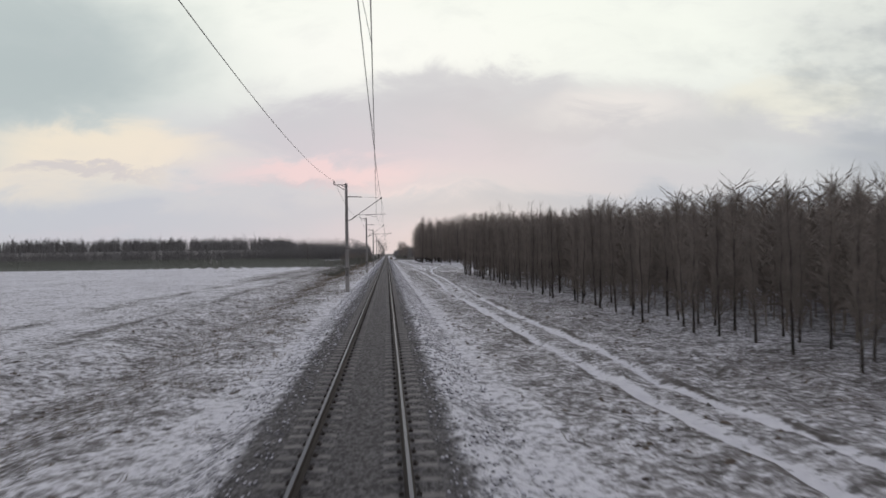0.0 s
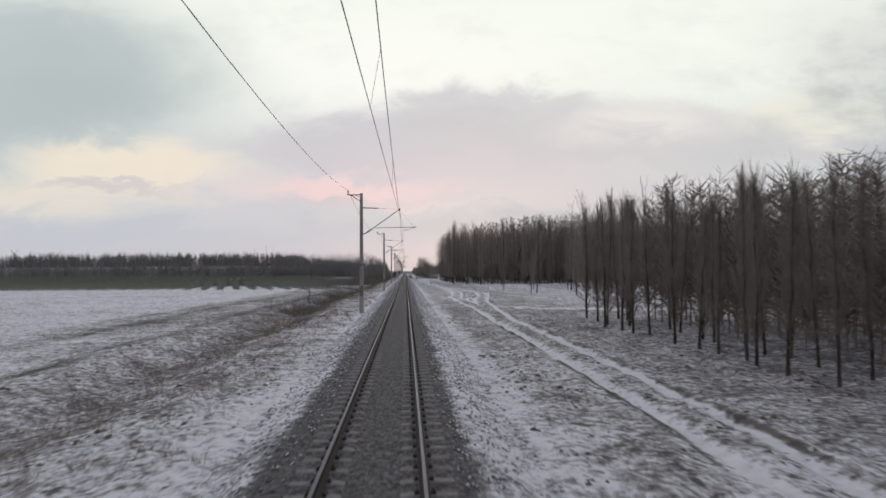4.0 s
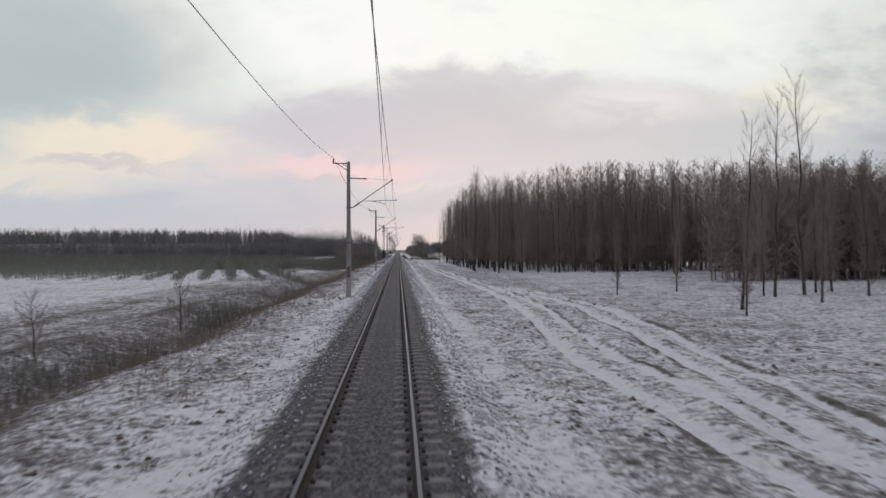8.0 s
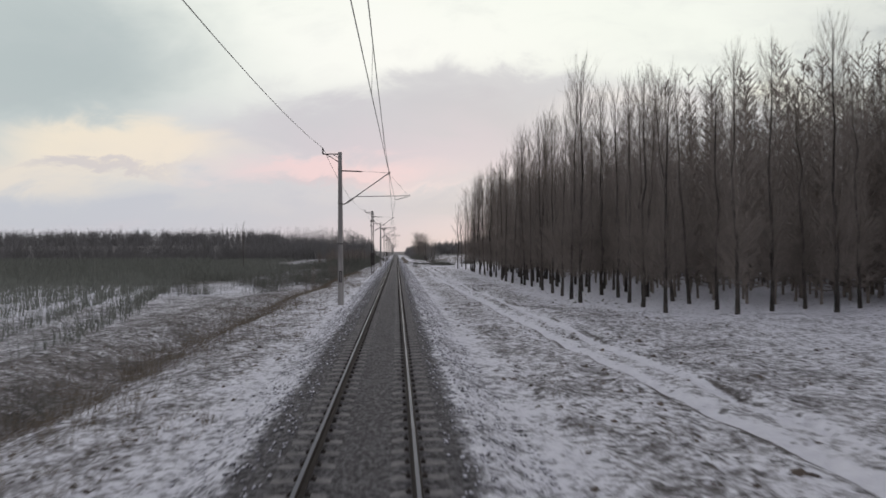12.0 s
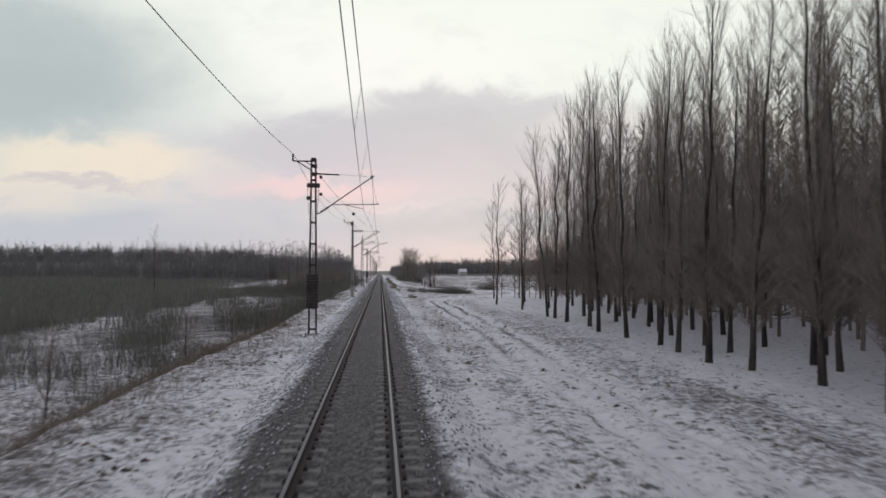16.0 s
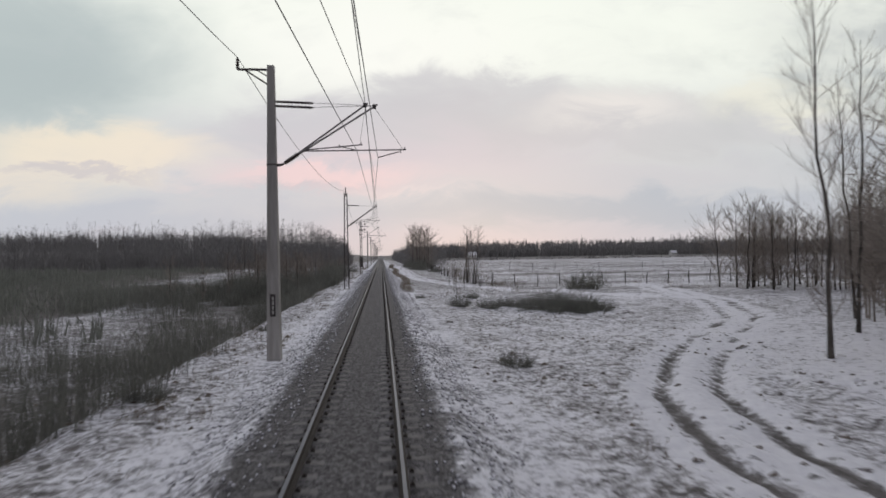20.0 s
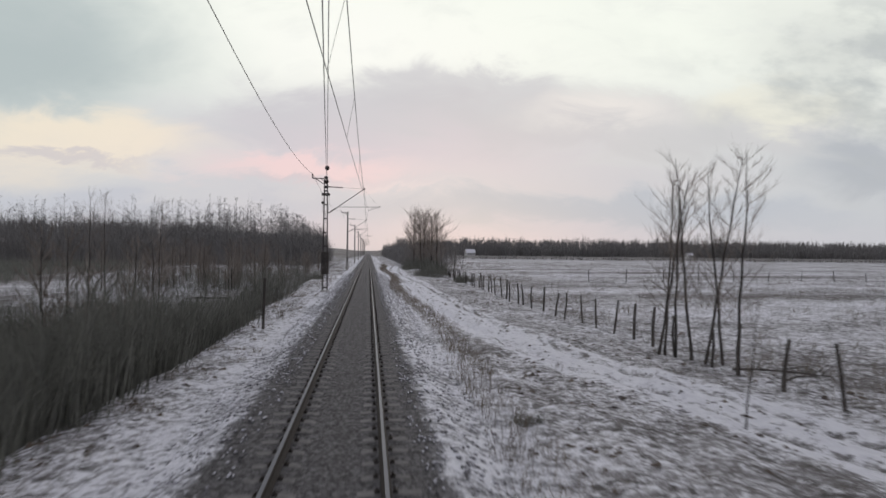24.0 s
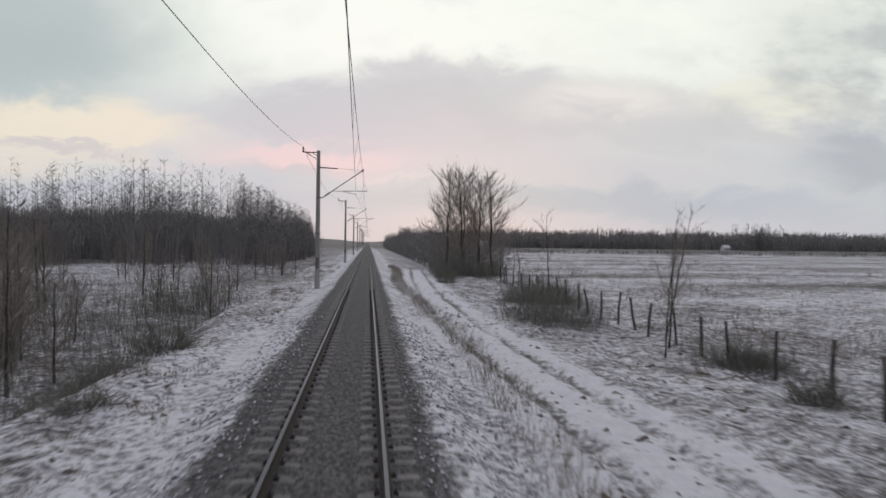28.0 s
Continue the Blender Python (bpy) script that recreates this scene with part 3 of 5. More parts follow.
def stones():
    """Loose stones over the shoulders of the ballast."""
    g = np.random.default_rng(15)
    m = 34000
    x = np.where(g.random(m) < 0.5, 1, -1) * (1.25 + 1.7 * g.random(m))
    y = g.uniform(-6, 475, m)
    c = np.stack([x, y, land(x, y) + 0.01], 1)
    r = g.uniform(0.025, 0.05, m)
    oct6 = np.array([(1, 0, 0), (0, 1, 0), (-1, 0, 0), (0, -1, 0), (0, 0, 0.8), (0, 0, -0.7)], float)
    v = oct6[None] * g.uniform(0.6, 1.35, (m, 6, 1))
    a = g.uniform(0, 6.28, m)
    ca, sa = np.cos(a)[:, None], np.sin(a)[:, None]
    v = np.stack([v[..., 0] * ca - v[..., 1] * sa, v[..., 0] * sa + v[..., 1] * ca, v[..., 2]], 2)
    v = (v * r[:, None, None] + c[:, None, :]).reshape(-1, 3)
    f = np.array([(0, 1, 4), (1, 2, 4), (2, 3, 4), (3, 0, 4), (1, 0, 5), (2, 1, 5), (3, 2, 5), (0, 3, 5)])
    tri = (np.arange(m)[:, None, None] * 6 + f[None]).reshape(-1).astype(np.int32)
    me = bpy.data.meshes.new("ballast_stones")
    me.vertices.add(len(v))
    me.vertices.foreach_set("co", v.ravel())
    me.loops.add(len(tri))
    me.loops.foreach_set("vertex_index", tri)
    me.polygons.add(len(tri) // 3)
    me.polygons.foreach_set("loop_start", np.arange(0, len(tri), 3, dtype=np.int32))
    me.update(calc_edges=True)
    me.materials.append(STONE)
    tagged(new("ballast_stones", me), "loose grey ballast stones dusted with snow", "ballast", kind="stuff")


stones()


def tussocks():
    """Low lumps of dead grass standing out of the thin snow."""
    g = np.random.default_rng(29)
    m = 56000
    x = np.where(g.random(m) < 0.62, 3.3 + 12.5 * g.random(m) ** 1.2, -3.3 - 10 * g.random(m) ** 1.3)
    y = g.uniform(-6, 500, m)
    keep = (np.abs(road_gap(x, y) - RUT) > 0.33) & (bumps(x, y, 8, 72) + 0.7 * bumps(x, y, 3.1, 73) + g.normal(0, 0.25, m) > 0.12) & ~((x > 9.5) & (y > 240) & (y < 335))
    x, y = x[keep], y[keep]
    m = len(x)
    r = g.gamma(3.0, 0.017, m) + 0.04
    a = g.uniform(0, 1.2, (m, 1)) + np.arange(5) * 1.2566
    rr = r[:, None] * g.uniform(0.6, 1.4, (m, 5))
    vx, vy = x[:, None] + np.cos(a) * rr, y[:, None] + np.sin(a) * rr * 0.9
    ring = np.stack([vx, vy, land(vx, vy) - 0.03], 2)
    top = np.stack([x + g.normal(0, 0.3, m) * r, y + g.normal(0, 0.3, m) * r, land(x, y) + r * g.uniform(0.2, 0.55, m)], 1)
    v = np.concatenate([ring, top[:, None, :]], 1).reshape(-1, 3)
    f = np.array([(i, (i + 1) % 5, 5) for i in range(5)])
    tri = (np.arange(m)[:, None, None] * 6 + f[None]).reshape(-1).astype(np.int32)
    me = bpy.data.meshes.new("tussocks")
    me.vertices.add(len(v))
    me.vertices.foreach_set("co", v.ravel())
    me.loops.add(len(tri))
    me.loops.foreach_set("vertex_index", tri)
    me.polygons.add(len(tri) // 3)
    me.polygons.foreach_set("loop_start", np.arange(0, len(tri), 3, dtype=np.int32))
    me.update(calc_edges=True)
    me.materials.append(TUSSOCK)
    tagged(new("tussocks", me), "dark clumps of dead grass poking through thin snow", "grass", kind="stuff")


tussocks()

# ---------------------------------------------------------------- overhead line
MAST_X, MESSENGER_X = -3.13, 0.03
CONTACT_Z, CATENARY_Z, FEEDER_Z, FEEDER_X = 6.22, 8.0, 9.62, -4.22


def insulator(s, a, b, discs=7, r=0.085):
    """Ribbed rod from a to b."""
    a, b = Vector(a), Vector(b)
    pts, rad = [a], [0.03]
    for i in range(discs):
        for f, k in ((0.12, 0.035), (0.5, r), (0.62, r), (0.9, 0.035)):
            pts.append(a.lerp(b, 0.06 + 0.88 * (i + f) / discs))
            rad.append(k)
    pts.append(b)
    rad.append(0.03)
    return s.tube(pts, rad, 8)


def concrete_shaft(height, base):
    s = Soup()
    v, f = [], []
    steps = 9
    for i in range(steps + 1):
        z = -0.9 + (height + 0.9) * i / steps
        k = 1 - i / steps
        hx, hy, c = 0.115 + (base - 0.115) * k, 0.13 + (base - 0.11) * k, 0.025
        v += [(-hx + c, -hy, z), (hx - c, -hy, z), (hx, -hy + c, z), (hx, hy - c, z), (hx - c, hy, z), (-hx + c, hy, z), (-hx, hy - c, z), (-hx, -hy + c, z)]
    for i in range(steps):
        f += [(i * 8 + j, i * 8 + (j + 1) % 8, i * 8 + 8 + (j + 1) % 8, i * 8 + 8 + j) for j in range(8)]
    f.append(tuple(range(steps * 8, steps * 8 + 8)))
    return s.add(v, f)


def lattice_shaft(mast, height, half, laced):
    """Two channel legs with flat battens or with lacing."""
    for side in (-1, 1):
        s = Soup()
        s.tube([(side * half * 1.25, 0, -0.6), (side * half * 0.7, 0, height)], [0.06, 0.055], 4)
        part("leg", s, STEEL, mast)
    z, step = 0.25, (1.15 if not laced else 0.42)
    side = 1
    while z < height - 0.3:
        s = Soup()
        if laced:
            w = half * (1.22 - 0.55 * z / height)
            for y in (-0.045, 0.045):
                s.tube([(-w * side, y, z), (w * side, y, z + step)], 0.02, 4)
            side = -side
            part("lacing_bar", s, STEEL, mast)
        else:
            w = half * (1.22 - 0.55 * z / height)
            s.box((-w, -0.052, z), (w, -0.04, z + 0.11)).box((-w, 0.04, z), (w, 0.052, z + 0.11))
            part("batten", s, STEEL, mast)
        z += step
    s = Soup().box((-half - 0.2, -0.3, -0.5), (half + 0.2, 0.3, 0.06), 0.04)
    part("footing", s, CONCRETE, mast, "low concrete footing")


def cantilever(mast, hinge, reach, z_up, z_reg, reg_end, wire_x, stagger, ground_z, y=0.0):
    """Insulator, raking tube, registration tube and steady arm. All x here count from the mast."""
    arm = part("cantilever", Soup().tube([(0.1, y, hinge - 0.02), (0.3, y, hinge - 0.01), (0.38, y, hinge + 0.04)], 0.035, 6), STEEL, mast)
    h, e = Vector((0.38, y, hinge + 0.04)), Vector((reach, y, z_up))
    d = e - h
    part("insulator", insulator(Soup(), h, h + d * 0.17), GLAZE, arm, "ribbed brown porcelain insulator")
    s = Soup().tube([h + d * 0.17, e + d * 0.035], 0.032, 7)
    part("raking_tube", s, TUBE, arm)
    part("catenary_clamp", Soup().box((reach - 0.06, y - 0.05, z_up - 0.08), (reach + 0.06, y + 0.05, z_up + 0.08), 0.02), STEEL, arm)
    k = h + d * 0.23
    s = Soup().tube([k + Vector((0, 0, -0.02)), (reg_end, y, z_reg)], 0.022, 6)
    s.tube([(reg_end - 0.05, y, z_reg), (reg_end - 0.05, y, z_reg + 0.09)], 0.016, 5)
    part("registration_tube", s, TUBE, arm)
    part("drop_wire", Soup().tube([(reg_end - 0.1, y, z_reg), (reach + 0.02, y, z_up - 0.06)], 0.006, 4), WIRE, arm)
    root = wire_x + stagger
    s = Soup().tube([(root, y, z_reg), (root, y, z_reg - 0.12), (root - 0.05 * np.sign(stagger), y, z_reg - 0.07), (wire_x, y, CONTACT_Z + 0.03 - ground_z)], 0.018, 5)
    part("steady_arm", s, STEEL, arm)
    return arm


def top_bracket(mast, top):
    s = Soup().box((-1.1, -0.035, top - 0.16), (0.1, 0.035, top - 0.09), 0.01)
    s.tube([(-0.85, 0, top - 0.15), (-0.12, 0, top - 0.62)], 0.03, 5)
    s.tube([(-0.45, 0, top - 0.15), (-0.12, 0, top - 0.35)], 0.02, 4)
    br = part("feeder_bracket", s, STEEL, mast)
    part("insulator", insulator(Soup(), (-1.1, 0, top - 0.14), (-1.1, 0, top + 0.27), 4, 0.07), GLAZE, br)


def stay(mast, z, reach, z_up, n=1):
    for i in range(n):
        zz = z - 0.15 * i
        st = part("stay", Soup().tube([(1.35, 0, zz - 0.04), (reach, 0, z_up + 0.02)], 0.008, 4), WIRE, mast)
        part("insulator", insulator(Soup(), (0.08, 0, zz), (1.4, 0, zz - 0.05), 10, 0.05), GLAZE, st)


def sign_plate(mast, z, half):
    p = part("number_plate", Soup().box((-0.09, -half - 0.03, z), (0.09, -half - 0.012, z + 0.75), 0.004), STEEL, mast, "narrow dark plate with pale bars")
    for k in range(4):
        part("bar", Soup().box((-0.03, -half - 0.036, z + 0.08 + k * 0.155), (0.035, -half - 0.0295, z + 0.2 + k * 0.155)), CONCRETE, p)


# place along the line, kind, side of the stagger
MASTS = [(2.0, "pole", 1), (60.5, "pole", -1), (118.7, "pole", 1), (176.5, "pole", -1), (235.0, "pole", 1), (292.0, "weight_lattice", -1),
         (342.6, "double", 1), (389.0, "laced", -1), (439.5, "weight_lattice", 1), (496.0, "pole", -1), (553.0, "pole", 1), (611.0, "pole", -1),
         (669.0, "pole", 1), (727.0, "pole", -1), (785.0, "pole", 1), (845.0, "pole", -1), (905.0, "pole", 1), (965.0, "pole", -1)]


def wire_x_at(side):
    return 0.43 * side


def build_mast(y, kind, side):
    g = land_at(MAST_X, y) + 0.02
    h = (8.95 if kind == "weight_lattice" else 9.35) - g
    lab = {"pole": "grey tapered concrete railway catenary mast beside the track", "double": "stout concrete catenary mast carrying two cantilevers",
           "weight_lattice": "dark steel catenary mast of two legs with battens and tensioning gear", "laced": "slender laced steel lattice catenary mast with a pointed top"}[kind]
    m = tagged(new("catenary_mast"), lab, "catenary mast", group="catenary masts along the track")
    m.matrix_basis = pose(MAST_X, y, g)
    rel = -g
    wx = wire_x_at(side) - MAST_X
    reach = MESSENGER_X - MAST_X + (0.3 if kind == "double" else 0.0)
    reg_end = (0.4 if side < 0 else 1.4) - MAST_X
    stag = -0.93 if side < 0 else 0.78
    if kind in ("pole", "double"):
        base = 0.185 if kind == "pole" else 0.235
        part("shaft", concrete_shaft(h, base), CONCRETE, m)
        bands = [6.0, 3.4] if kind == "pole" else [6.0]
        for z in bands:
            w = 0.115 + (base - 0.115) * (1 - (z + rel + 0.9) / (h + 0.9)) + 0.012
            part("clamp_band", Soup().box((-w, -w - 0.02, z + rel - 0.03), (w, w + 0.02, z + rel + 0.03), 0.01), STEEL, m)
        sign_plate(m, 1.45, base - 0.02)
    elif kind == "weight_lattice":
        lattice_shaft(m, h, 0.16, False)
    else:
        lattice_shaft(m, h + 0.1, 0.19, True)
        part("spike", Soup().tube([(0, 0, h - 0.2), (0, 0, h + 0.75)], [0.05, 0.02], 6), STEEL, m)
    if kind != "laced":
        top_bracket(m, h)
    else:
        part("insulator", insulator(Soup(), (0, 0, h + 0.15), (0, 0, h + 0.6), 4, 0.09), GLAZE, m)
    hinge = 6.0 + rel
    stay(m, 8.15 + rel, reach, CATENARY_Z + rel, 2 if kind == "double" else 1)
    cantilever(m, hinge, reach, CATENARY_Z + rel, 6.52 + rel, reg_end, wx, stag, g)
    if kind in ("double", "laced"):
        cantilever(m, hinge + 0.08, -MAST_X, CATENARY_Z + 0.12 + rel, 6.75 + rel, -MAST_X - 0.1, -MAST_X - 0.3, -0.6, g - 0.3, 0.35)
    if kind == "weight_lattice":
        part("cross_head", Soup().box((-0.34, -0.13, h - 1.55), (0.34, 0.13, h - 1.33), 0.02), STEEL, m)
        for z in (h - 0.5, h - 0.95):
            part("gusset", Soup().box((-0.12, -0.075, z), (0.2, -0.053, z + 0.22), 0.004), STEEL, m)
        part("cap", Soup().box((-0.13, -0.09, h - 0.1), (0.13, 0.09, h + 0.06), 0.02), STEEL, m)
        part("pulley", Soup().tube([(-0.25, -0.2, h - 2.15), (-0.25, -0.08, h - 2.15)], 0.11, 12), STEEL, m, "small dark tensioning pulley")
        for sx in (-1, 1):
            part("pull_rope", Soup().tube([(sx * 0.3, -0.1, h - 1.5), (sx * 0.26, -0.1, h - 2.4), (sx * 0.22, -0.1, h - 3.0)], 0.012, 4), WIRE, m)
        wt = part("counterweight_rod", Soup().tube([(0, -0.14, 2.6), (0, -0.14, h - 2.8)], 0.012, 4), WIRE, m, "thin rod carrying iron counterweights")
        for k in range(11):
            part("weight", Soup().box((-0.31, -0.32, 1.45 + k * 0.165), (0.31, 0.0, 1.605 + k * 0.165), 0.015), BALLAST_BOX, wt)
    return m


for row in MASTS:
    build_mast(*row)


def wire(name, pts, r, label):
    ob = new(name, Soup().tube(pts, r, 5).mesh(name, WIRE))
    return tagged(ob, label, "overhead wire", group="overhead wires")


def sagging(a, b, sag, n=14):
    a, b = Vector(a), Vector(b)
    return [a.lerp(b, i / n) - Vector((0, 0, sag * 4 * (i / n) * (1 - i / n))) for i in range(n)]


contact, messenger, feeder, droppers = [], [], [], []
runs = [(-58.0, "pole", -1)] + MASTS
for (y0, k0, s0), (y1, k1, s1) in zip(runs, runs[1:]):
    x0, x1 = wire_x_at(s0), wire_x_at(s1)
    contact += sagging((x0, y0, CONTACT_Z), (x1, y1, CONTACT_Z), 0.05, 6)
    m = sagging((MESSENGER_X, y0, CATENARY_Z), (MESSENGER_X, y1, CATENARY_Z), 0.75)
    messenger += m
    if y0 < 640:
        for f in (0.18, 0.34, 0.5, 0.66, 0.82):
            a = m[min(int(f * 14), 13)]
            t = (a.y - y0) / (y1 - y0)
            droppers.append(((a.x, a.y, a.z), (x0 + (x1 - x0) * t, a.y, CONTACT_Z - 0.03)))
    e0, e1 = (Vector((FEEDER_X if k != "laced" else MAST_X, y, FEEDER_Z - (0.4 if k == "weight_lattice" else 0))) for y, k in ((y0, k0), (y1, k1)))
    feeder += sagging(e0, e1, 1.1)
cw = wire("contact_wire", contact, 0.009, "taut copper contact wire above the track")
mw = wire("messenger_wire", messenger, 0.011, "sagging steel messenger wire above the contact wire")
for a, b in droppers:
    part("dropper", Soup().tube([a, b], 0.005, 4), WIRE, mw)
wire("feeder_wire", feeder, 0.014, "sagging feeder wire on the mast tops")
# the second pair through the overlap, anchored on the lattice masts
lap = [Vector((-3.0, 292.3, 8.3)), Vector((0.0, 342.9, 8.1)), Vector((0.15, 389.3, 8.1)), Vector((-3.0, 439.0, 8.3))]
low = [Vector((-3.0, 292.3, 7.3)), Vector((-0.3, 342.9, 6.55)), Vector((0.05, 389.3, 6.55)), Vector((-3.0, 439.0, 7.3))]
for name, line, sag in (("messenger_wire", lap, 0.5), ("contact_wire", low, 0.1)):
    pts = []
    for a, b in zip(line, line[1:]):
        pts += sagging(a, b, sag, 10)
    pts.append(line[-1])
    ob = wire(name, pts, 0.011, "second wire through the overlap, anchored to the lattice masts")
    for i in (4, -4):
        a, b = pts[i], pts[i + (1 if i > 0 else -1)]
        q = (b - a).normalized()
        part("insulator", insulator(Soup(), a - q * 0.17, a + q * 0.17, 2, 0.14), GLAZE, ob, "dark strain insulator")
    for a, b in ((pts[0], pts[1]), (pts[-1], pts[-2])):
        a = a.lerp(b, 0.35)
        q = (b - a).normalized()
        part("clamp", Soup().tube([a - q * 0.16, a + q * 0.05, a + q * 0.2], [0.10, 0.08, 0.015], 8), GLAZE, ob, "dark cone-shaped end clamp")

# ---------------------------------------------------------------- trees and scrub
def limb(s, rng, base, direction, length, r0, r1, bend, sides=3, steps=3, wob=0.13):
    """A bent tapering limb. Returns its points."""
    d = Vector(direction).normalized()
    p = Vector(base)
    pts = [p.copy()]
    for i in range(steps):
        d = (d + Vector((rng.gauss(0, wob), rng.gauss(0, wob), bend + rng.gauss(0, 0.05)))).normalized()
        p = p + d * (length / steps)
        pts.append(p.copy())
    s.tube(pts, [r0 + (r1 - r0) * i / steps for i in range(steps + 1)], sides, caps=False)
    return pts


def twig(s, base, direction, length, r):
    """A straight three-sided twig."""
    d = Vector(direction).normalized()
    a = d.cross(Vector((0.3, 0.2, 0.93))).normalized() * r
    b = d.cross(a)
    p = Vector(base)
    s.add([p + a, p - a * 0.5 + b * 0.87, p - a * 0.5 - b * 0.87, p + d * length], [(0, 1, 3), (1, 2, 3), (2, 0, 3)])


def blade(s, rng, base, direction, length, r):
    """A hair-thin twig as one narrow triangle."""
    d = Vector(direction).normalized()
    a = d.cross(Vector((rng.gauss(0, 1), rng.gauss(0, 1), rng.gauss(0, 1)))).normalized() * r
    p = Vector(base)
    s.add([p + a, p - a, p + d * length], [(0, 1, 2)])


def tree_meshes(seed, height, r, bare, branches, spread, twigs, rise=0.5, lean=0.02, thick=1.0, skirt=0, hair=0, low_reach=0.42, wob=0.13):
    """Trunk and crown of one bare tree: bare is the clear part of the trunk, spread the longest limb,
    rise how steeply limbs stand, skirt the number of extra dead low limbs."""
    rng = random.Random(seed)
    trunk, crown = Soup(), Soup()
    pts, rad = [], []
    lx, ly = rng.gauss(0, lean), rng.gauss(0, lean)
    n = 9
    for i in range(n + 1):
        k = i / n
        w = 0.006 * height * math.sin(k * 3.1)
        pts.append(Vector((lx * height * k + rng.gauss(0, 1) * w, ly * height * k + rng.gauss(0, 1) * w, -0.25 + (height + 0.25) * k)))
        rad.append(r * (1.35 if i == 0 else 1.0) * (1 - k) ** 0.85 + 0.008)
    trunk.tube(pts, rad, 7)

    def on_trunk(k):
        f = k * n
        i = min(int(f), n - 1)
        return pts[i].lerp(pts[i + 1], f - i)

    for b in range(branches + skirt):
        low = b >= branches
        k = bare + (0.97 - bare) * (b + rng.random()) / branches if not low else bare * rng.uniform(0.55, 1.6)
        a = b * 2.4 + rng.uniform(-0.5, 0.5)
        up = rise + rng.uniform(-0.28, 0.3) if not low else rng.uniform(0.2, 0.9)
        d = Vector((math.cos(a), math.sin(a), 0)) * (1 - up * 0.6) + Vector((0, 0, up + 0.15))
        f = max(0.0, (k - bare) / (1 - bare))
        ln = spread * (0.55 + 0.6 * f - 0.85 * f * f) * rng.uniform(0.6, 1.15) if not low else spread * rng.uniform(0.15, low_reach)
        r0 = max(0.009, r * 0.28 * (1 - k) + 0.010)
        lp = limb(crown, rng, on_trunk(k), d, ln, r0 * thick, 0.006 * thick, 0.10 if not low else 0.02, wob=wob)
        for t in range(twigs):
            q = rng.uniform(0.2, 0.95) * 3
            i = min(int(q), 2)
            base = lp[i].lerp(lp[i + 1], q - i)
            dd = (lp[i + 1] - lp[i]).normalized() + Vector((rng.gauss(0, 0.42), rng.gauss(0, 0.42), rng.gauss(0.4, 0.3)))
            twig(crown, base, dd, ln * rng.uniform(0.25, 0.6), 0.0075 * thick)
        for t in range(int(hair * 1.5 * ln / spread) if not low else hair):
            q = rng.uniform(0.1, 1.0) * 3
            i = min(int(q), 2)
            dd = (lp[i + 1] - lp[i]).normalized() + Vector((rng.gauss(0, 0.38), rng.gauss(0, 0.38), rng.gauss(0.75, 0.35)))
            blade(crown, rng, lp[i].lerp(lp[i + 1], q - i), dd, ln * rng.uniform(0.3, 0.75), 0.0095 * thick)
    return trunk.mesh("trunk", BARK), crown.mesh("crown", TWIG)


def make_tree(name, meshes, label, group, at):
    t = tagged(new(name), label, "tree", group=group)
    part("trunk", meshes[0], BARK, t)
    part("crown", meshes[1], TWIG, t)
    t.matrix_basis = at
    return t


def stand(x, y, rng, scale=1.0, sink=0.05, tilt=1.5):
    return pose(x, y, land_at(x, y) - sink, rng.gauss(0, tilt), rng.gauss(0, tilt), rng.uniform(0, 360)) @ Matrix.Diagonal((scale, scale, scale * rng.uniform(0.93, 1.07), 1))


def grow(variants, spots, label, group, seed, lo=0.85, hi=1.15, name="tree", taller=None):
    """One thing per spot, from a few shared shapes."""
    rng = random.Random(seed)
    for x, y in spots:
        k = rng.uniform(lo, hi) * (float(taller(x, y)) if taller else 1.0)
        make_tree(name, rng.choice(variants), label, group, stand(x, y, rng, k))


